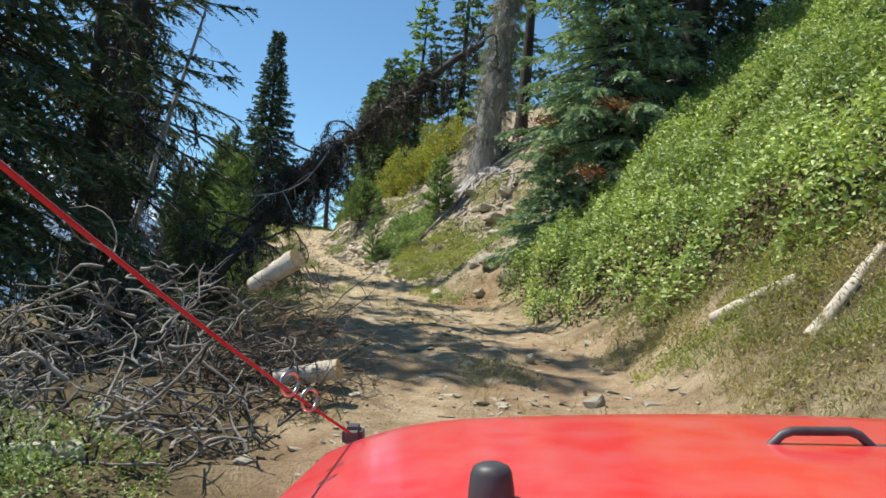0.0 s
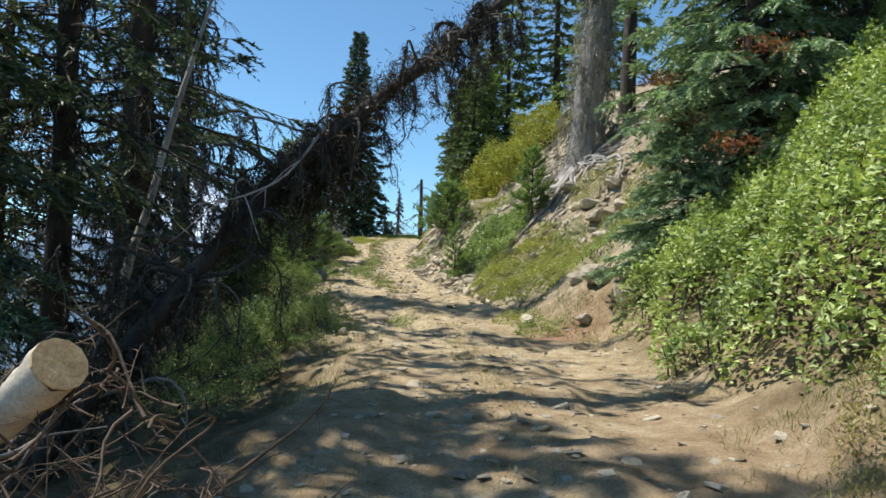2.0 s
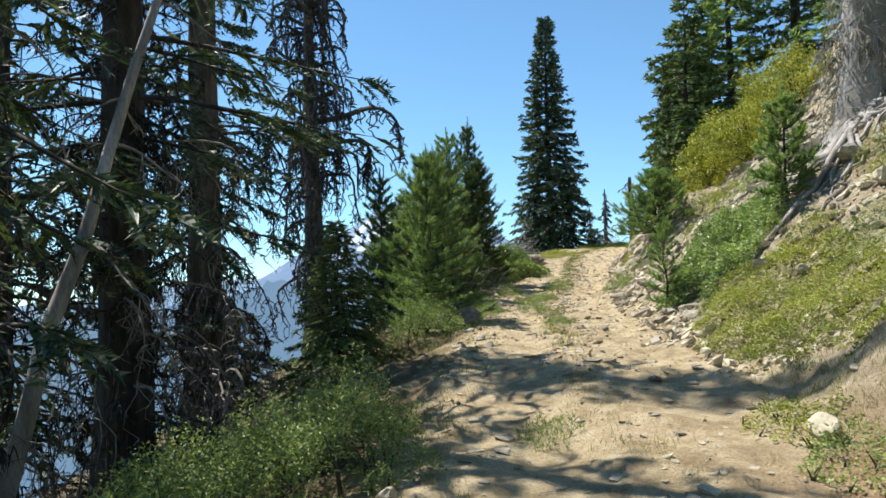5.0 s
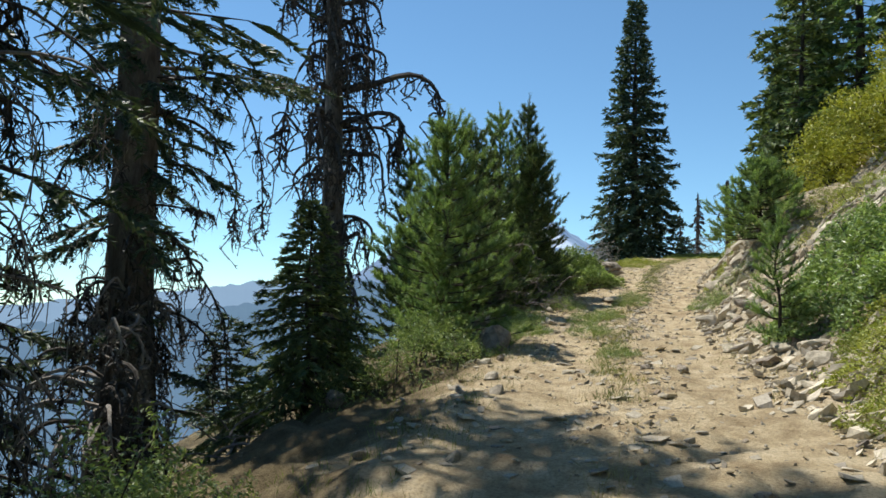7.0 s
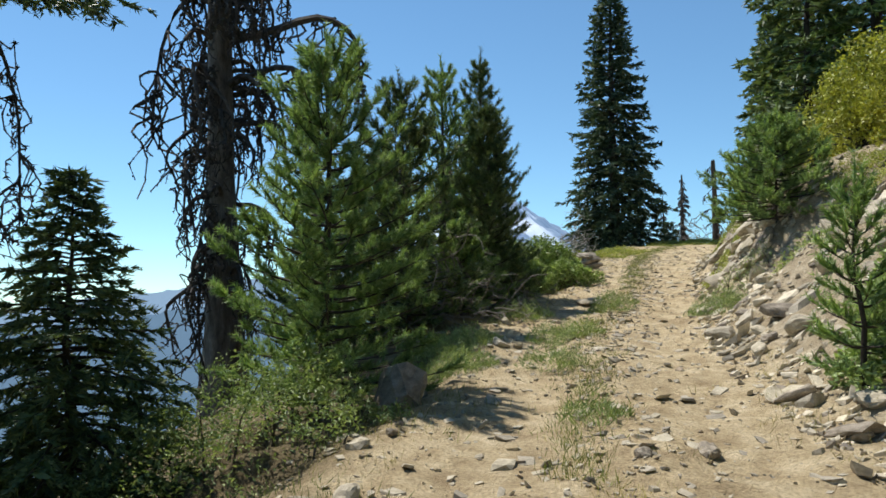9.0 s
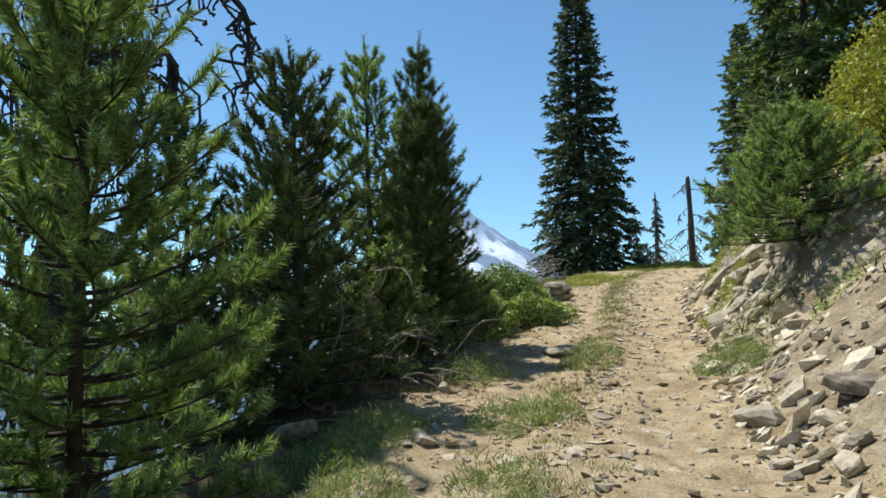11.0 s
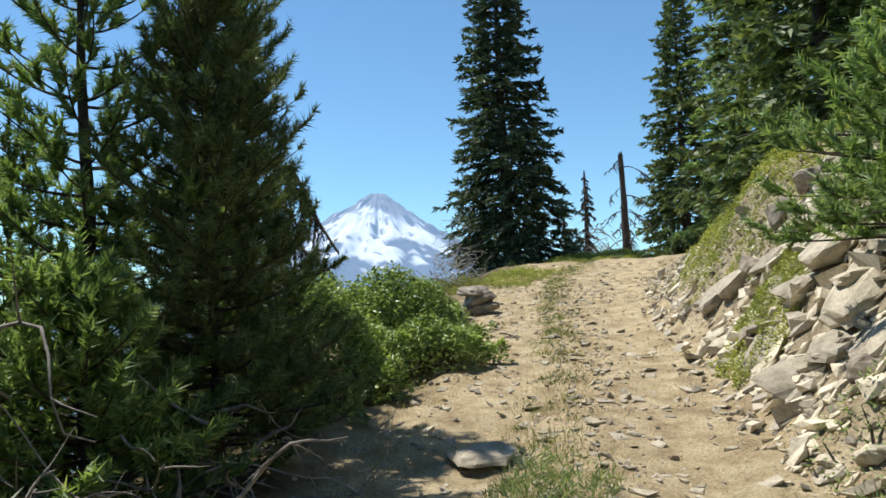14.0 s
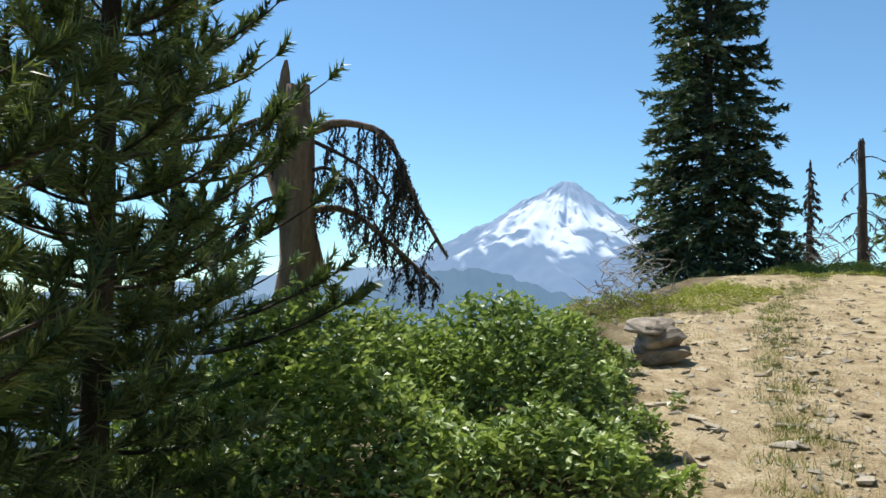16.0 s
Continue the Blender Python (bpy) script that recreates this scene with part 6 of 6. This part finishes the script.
def leaning_tree():
    """A dead tree that leans out over the track, shaggy with dark twigs."""
    global RNG
    RNG = np.random.default_rng(521)
    base = np.array([-4.0, 9.9, gz(-4.0, 9.9) - 0.1])
    tree = thing("dead_tree", base, "dead tree leaning over the track, shaggy with dark twigs", "dead tree")
    way = np.array([[-4.0, 9.9, base[2]], [-3.3, 11.0, 1.75], [-2.72, 11.8, 2.85], [-2.1, 12.5, 3.75], [-1.28, 13.4, 4.75], [-0.4, 14.1, 5.78], [0.1, 14.8, 6.35]]) - base
    k = np.linspace(0, 6, 25)
    pts = np.stack([np.interp(k, np.arange(7), way[:, a]) for a in range(3)], -1)
    b = Build()
    b.tube(pts, np.linspace(0.10, 0.06, 25), 10, 0.06)
    part("trunk", b, BARK, tree, smooth=True)
    hair = Build()
    for n in range(112):
        k = int(RNG.integers(1, 20) if n < 72 else RNG.integers(2, 12))
        q = drape(pts[k], RNG.uniform(0, 6.28), RNG.uniform(0.12, 0.5 if n < 72 else 0.9), RNG.uniform(0.12, 0.7), RNG.uniform(0, 0.5))
        twig = Build()
        twig.tube(q, np.linspace(0.020, 0.006, 11), 5, 0.1)
        for _ in range(7):
            L = RNG.uniform(0.1, 0.34)
            s = strand(q[RNG.integers(2, 11)], L)
            twig.tube(s, np.linspace(0.008, 0.004, 7), 3)
            hanging(hair, s, 44, 0.07, 0.008, 0.9)
        hanging(hair, q, 120, 0.05, 0.009, 0.9)
        part("limb", twig, GREYTWIG if n % 6 == 0 else TWIG, tree)
    for n in range(16):
        q = drape(pts[int(RNG.integers(9, 24))], RNG.uniform(0, 6.28), RNG.uniform(0.35, 0.75), RNG.uniform(0.4, 1.0), RNG.uniform(0.4, 0.9))
        twig = Build()
        twig.tube(q, np.linspace(0.018, 0.007, 11), 5, 0.1)
        for _ in range(5):
            s = strand(q[RNG.integers(5, 11)], RNG.uniform(0.15, 0.4))
            twig.tube(s, np.linspace(0.009, 0.004, 7), 3)
            hanging(hair, s, 90, 0.05, 0.010, 0.9)
        hanging(hair, q[4:], 220, 0.05, 0.011, 0.7)
        part("limb", twig, TWIG, tree)
    for c in RNG.uniform(1, 19, 26):
        p = np.stack([np.interp(c + RNG.normal(size=300) * 0.45, np.arange(25), pts[:, a]) for a in range(3)], -1) + RNG.normal(size=(300, 3)) * 0.05
        hair.needles(p, RNG.normal(size=(300, 3)) - [0, 0, 0.8], RNG.uniform(0.05, 0.15, 300), 0.010)
    bare = Build()
    t = np.linspace(0, 1, 14)
    long = np.array([[-2.18, 11.88, 3.54], [-2.48, 11.5, 3.07], [-2.7, 11.25, 2.91], [-2.95, 10.9, 2.78]]) - base
    way = np.stack([np.interp(t * 3, np.arange(4), long[:, a]) for a in range(3)], -1) + waver(t, 0.05)
    bare.tube(way, np.linspace(0.014, 0.006, 14), 6, 0.1)
    for k in (3, 5, 6, 8, 10):
        bare.tube(limb(way[k], RNG.uniform(3.2, 5.5), RNG.uniform(0.25, 0.6), -0.5, 0.6, 6), np.linspace(0.007, 0.003, 6), 4)
    part("limb", bare, GREYWOOD, tree, "pale bare limb", smooth=True)
    part("lichen", hair, MOSS, tree, "dark ragged hanging twigs and lichen", kind="stuff")


leaning_tree()

# exposed roots on the cut bank under the old dead tree
roots = thing("tree_roots", at_ground(0.5, 30.2), "pale exposed roots spreading down the cut bank", "roots")
RNG = np.random.default_rng(531)
o = np.array([0.5, 30.2, gz(0.5, 30.2)])
for n in range(54):
    a, L = RNG.uniform(2.2, 5.6), RNG.uniform(1.0, 4.2)
    stout = 1.0
    if n >= 46:
        a, stout = RNG.uniform(2.9, 4.4), 2.3
    t = np.linspace(0, 1, 12)
    x = o[0] + np.cos(a) * L * t + np.cumsum(RNG.normal(size=12)) * 0.11
    y = o[1] + np.sin(a) * L * t * 0.8 + np.cumsum(RNG.normal(size=12)) * 0.11
    z = ground(x, y) + 0.05 + 0.10 * np.abs(np.sin(t * 9 + n)) * (1 - t)
    b = Build()
    b.tube(np.stack([x, y, z], -1) - o, np.linspace(0.07, 0.018, 12) * stout * RNG.uniform(0.5, 1.2), 6, 0.08)
    part("root", b, GREYWOOD, roots, smooth=True)
# dead red sprays on the blue-green fir
red = thing("dead_sprays", (2.4, 18.0, 4.6), "rust-red dead needles on fir limbs", "fir branch", kind="stuff")
b = Build()
for cx, cy, cz in ((-0.25, 0.5, 0.4), (0.4, -0.9, -0.25), (-0.6, 0.9, 1.2), (0.9, -0.6, 1.4)):
    b.blades(RNG.normal(size=(160, 3)) * [0.22, 0.22, 0.07] + [cx, cy, cz], RNG.normal(size=(160, 3)) + [-0.6, -0.8, -0.3], 0.12, 0.03)
part("sprays", b, REDNEEDLE, red, kind="stuff")


# ---- the red off-road vehicle that stands where the walk begins ----
def paint_mat(name, colour, rough, coat=0.0, metal=0.0):
    m, nt, bsdf = nodes_of(name)
    dust = ramp(nt, noise_out(nt, 9.0, 6.0), [(0.35, colour), (0.75, tuple(0.8 * c + 0.08 for c in colour))])
    nt.links.new(dust, bsdf.inputs["Base Color"])
    bsdf.inputs["Roughness"].default_value = rough
    bsdf.inputs["Metallic"].default_value = metal
    bsdf.inputs["Coat Weight"].default_value = coat
    bsdf.inputs["Coat Roughness"].default_value = 0.12
    return m


RED = paint_mat("red_car_paint", (0.72, 0.03, 0.03), 0.42, 0.7)
BLACK = paint_mat("black_plastic", (0.02, 0.02, 0.021), 0.5)
RUBBER = paint_mat("tyre_rubber", (0.018, 0.018, 0.018), 0.85)
STEEL = paint_mat("bare_steel", (0.5, 0.5, 0.5), 0.3, 0, 1.0)
LENS = paint_mat("headlight_glass", (0.75, 0.77, 0.8), 0.1, 0.8)
ROPE = paint_mat("red_rope", (0.30, 0.014, 0.022), 0.8)


def boxed(size, middle, bevel=0.03):
    bm = bmesh.new()
    bmesh.ops.create_cube(bm, size=1.0)
    bmesh.ops.scale(bm, vec=size, verts=bm.verts)
    bmesh.ops.translate(bm, vec=middle, verts=bm.verts)
    bmesh.ops.bevel(bm, geom=list(bm.edges), offset=bevel, segments=3, affect="EDGES")
    return bm


def vehicle():
    car = thing("off_road_vehicle", (0.70, 0.0, gz(0.64, 0.0) + 0.03), "red off-road vehicle with a dusty bare hood and open windscreen frame", "car")
    car.rotation_euler = (0, radians(-5.0), 0)
    # hood: a sheet that is crowned across, and rolls down at its sides and nose
    u, v = np.meshgrid(np.linspace(-1, 1, 33), np.linspace(0, 1, 25), indexing="ij")
    half = 0.93 - 0.08 * v
    roll = np.clip((np.abs(u) - 0.6) / 0.4, 0, 1)
    nose = np.clip((v - 0.92) / 0.08, 0, 1)
    top = 1.462 + 0.035 * (1 - u ** 2) - 0.03 * v - 0.06 * roll ** 2.2 - 0.10 * nose ** 2
    shell = np.stack([u * half, 0.45 + 1.5 * v, top], -1)
    b = Build()
    i, j = np.meshgrid(np.arange(32), np.arange(24), indexing="ij")
    f = np.stack([i * 25 + j, (i + 1) * 25 + j, (i + 1) * 25 + j + 1, i * 25 + j + 1], -1).reshape(-1, 4)
    b.quads(shell, f)
    b.quads(shell - [0, 0, 0.03], f[:, ::-1])
    hood = part("hood", b, RED, car, "glossy red hood with fine dust", smooth=True)
    handle = Build()
    t = np.linspace(0, 1, 13)
    handle.tube(np.stack([0.035 + 0.22 * t, np.full(13, 1.475), 1.458 + 0.042 * np.minimum(1, 5 * np.minimum(t, 1 - t))], -1), np.full(13, 0.009), 8)
    part("hood_handle", handle, BLACK, hood, "black grab loop", smooth=True)
    for x in (0.035, 0.255):
        part("handle_foot", boxed((0.05, 0.03, 0.012), (x, 1.475, 1.468), 0.005), BLACK, hood)
    for x in (-0.52, 0.52):
        stop = Build()
        hz = np.array([1.44, 1.49, 1.512, 1.521, 1.526, 1.527])
        stop.tube(np.stack([0 * hz + x * 0.955, 0 * hz + 1.11, hz], -1), [0.036, 0.033, 0.030, 0.026, 0.016, 0.001], 20)
        part("hood_stop", stop, BLACK, hood, "black rubber stop", smooth=True)
    part("body", boxed((1.85, 2.6, 0.45), (0, -1.0, 0.93), 0.06), RED, car)
    part("nose", boxed((1.25, 1.45, 0.5), (0, 1.15, 1.08), 0.05), RED, car)
    grille = part("grille", boxed((1.2, 0.06, 0.5), (0, 1.93, 1.08), 0.02), RED, car)
    for n in range(7):
        part("slot", boxed((0.07, 0.02, 0.36), (-0.27 + 0.09 * n, 1.965, 1.1), 0.008), BLACK, grille)
    for side in (-1, 1):
        lamp = bmesh.new()
        bmesh.ops.create_cone(lamp, cap_ends=True, segments=24, radius1=0.09, radius2=0.08, depth=0.05, matrix=pose(0.46 * side, 1.975, 1.12, 90, 0, 0))
        part("headlight", lamp, LENS, car, "round clear headlight")
        part("fender", boxed((0.30, 1.05, 0.10), (0.78 * side, 1.42, 1.06), 0.04), BLACK, car)
        for y in (1.45, -1.35):
            wheel = Build()
            a = np.linspace(0, 2 * np.pi, 33)
            wheel.tube(np.stack([np.full(33, 0.80 * side), y + 0.31 * np.cos(a), 0.43 + 0.31 * np.sin(a)], -1), np.full(33, 0.12), 10)
            w = part("wheel", wheel, RUBBER, car, "knobbly black tyre", smooth=True)
            rim = bmesh.new()
            bmesh.ops.create_cone(rim, cap_ends=True, segments=24, radius1=0.22, radius2=0.19, depth=0.14, matrix=pose(0.80 * side, y, 0.43, 0, 90, 0))
            part("rim", rim, STEEL, w)
        post = Build()
        post.tube([(0.95 * side, 0.34, 1.10), (1.03 * side, 0.22, 2.08)], [0.035, 0.03], 8)
        part("windscreen_post", post, RED, car, smooth=True)
    bar = Build()
    bar.tube([(-1.03, 0.22, 2.08), (0, 0.24, 2.12), (1.03, 0.22, 2.08)], [0.03, 0.03, 0.03], 8)
    part("windscreen_bar", bar, RED, car, smooth=True)
    part("bumper", boxed((1.5, 0.18, 0.18), (0, 2.12, 0.68), 0.03), BLACK, car)
    # limb riser: a rope from the hood's corner up to the windscreen
    a, c = np.array([-0.80, 1.88, 1.405]), np.array([-1.03, 0.26, 2.10])
    t = np.linspace(0, 1, 10)[:, None]
    rope = Build()
    line = a + (c - a) * t - np.array([0, 0, 0.02]) * np.sin(np.pi * t)
    rope.tube(line, np.full(10, 0.0034), 6)
    riser = part("limb_riser", rope, ROPE, car, "taut red rope", smooth=True)
    part("anchor", boxed((0.05, 0.07, 0.05), tuple(a), 0.012), BLACK, riser)
    for k in (0.20, 0.27):
        link = Build()
        s = np.linspace(0, 2 * np.pi, 15)
        mid = a + (c - a) * k
        link.tube(np.stack([mid[0] + 0.012 * np.cos(s), mid[1] + 0.024 * np.cos(s) * 0.9 , mid[2] + 0.022 * np.sin(s)], -1), np.full(15, 0.004), 6)
        part("shackle", link, STEEL, riser, "steel shackle", smooth=True)


vehicle()
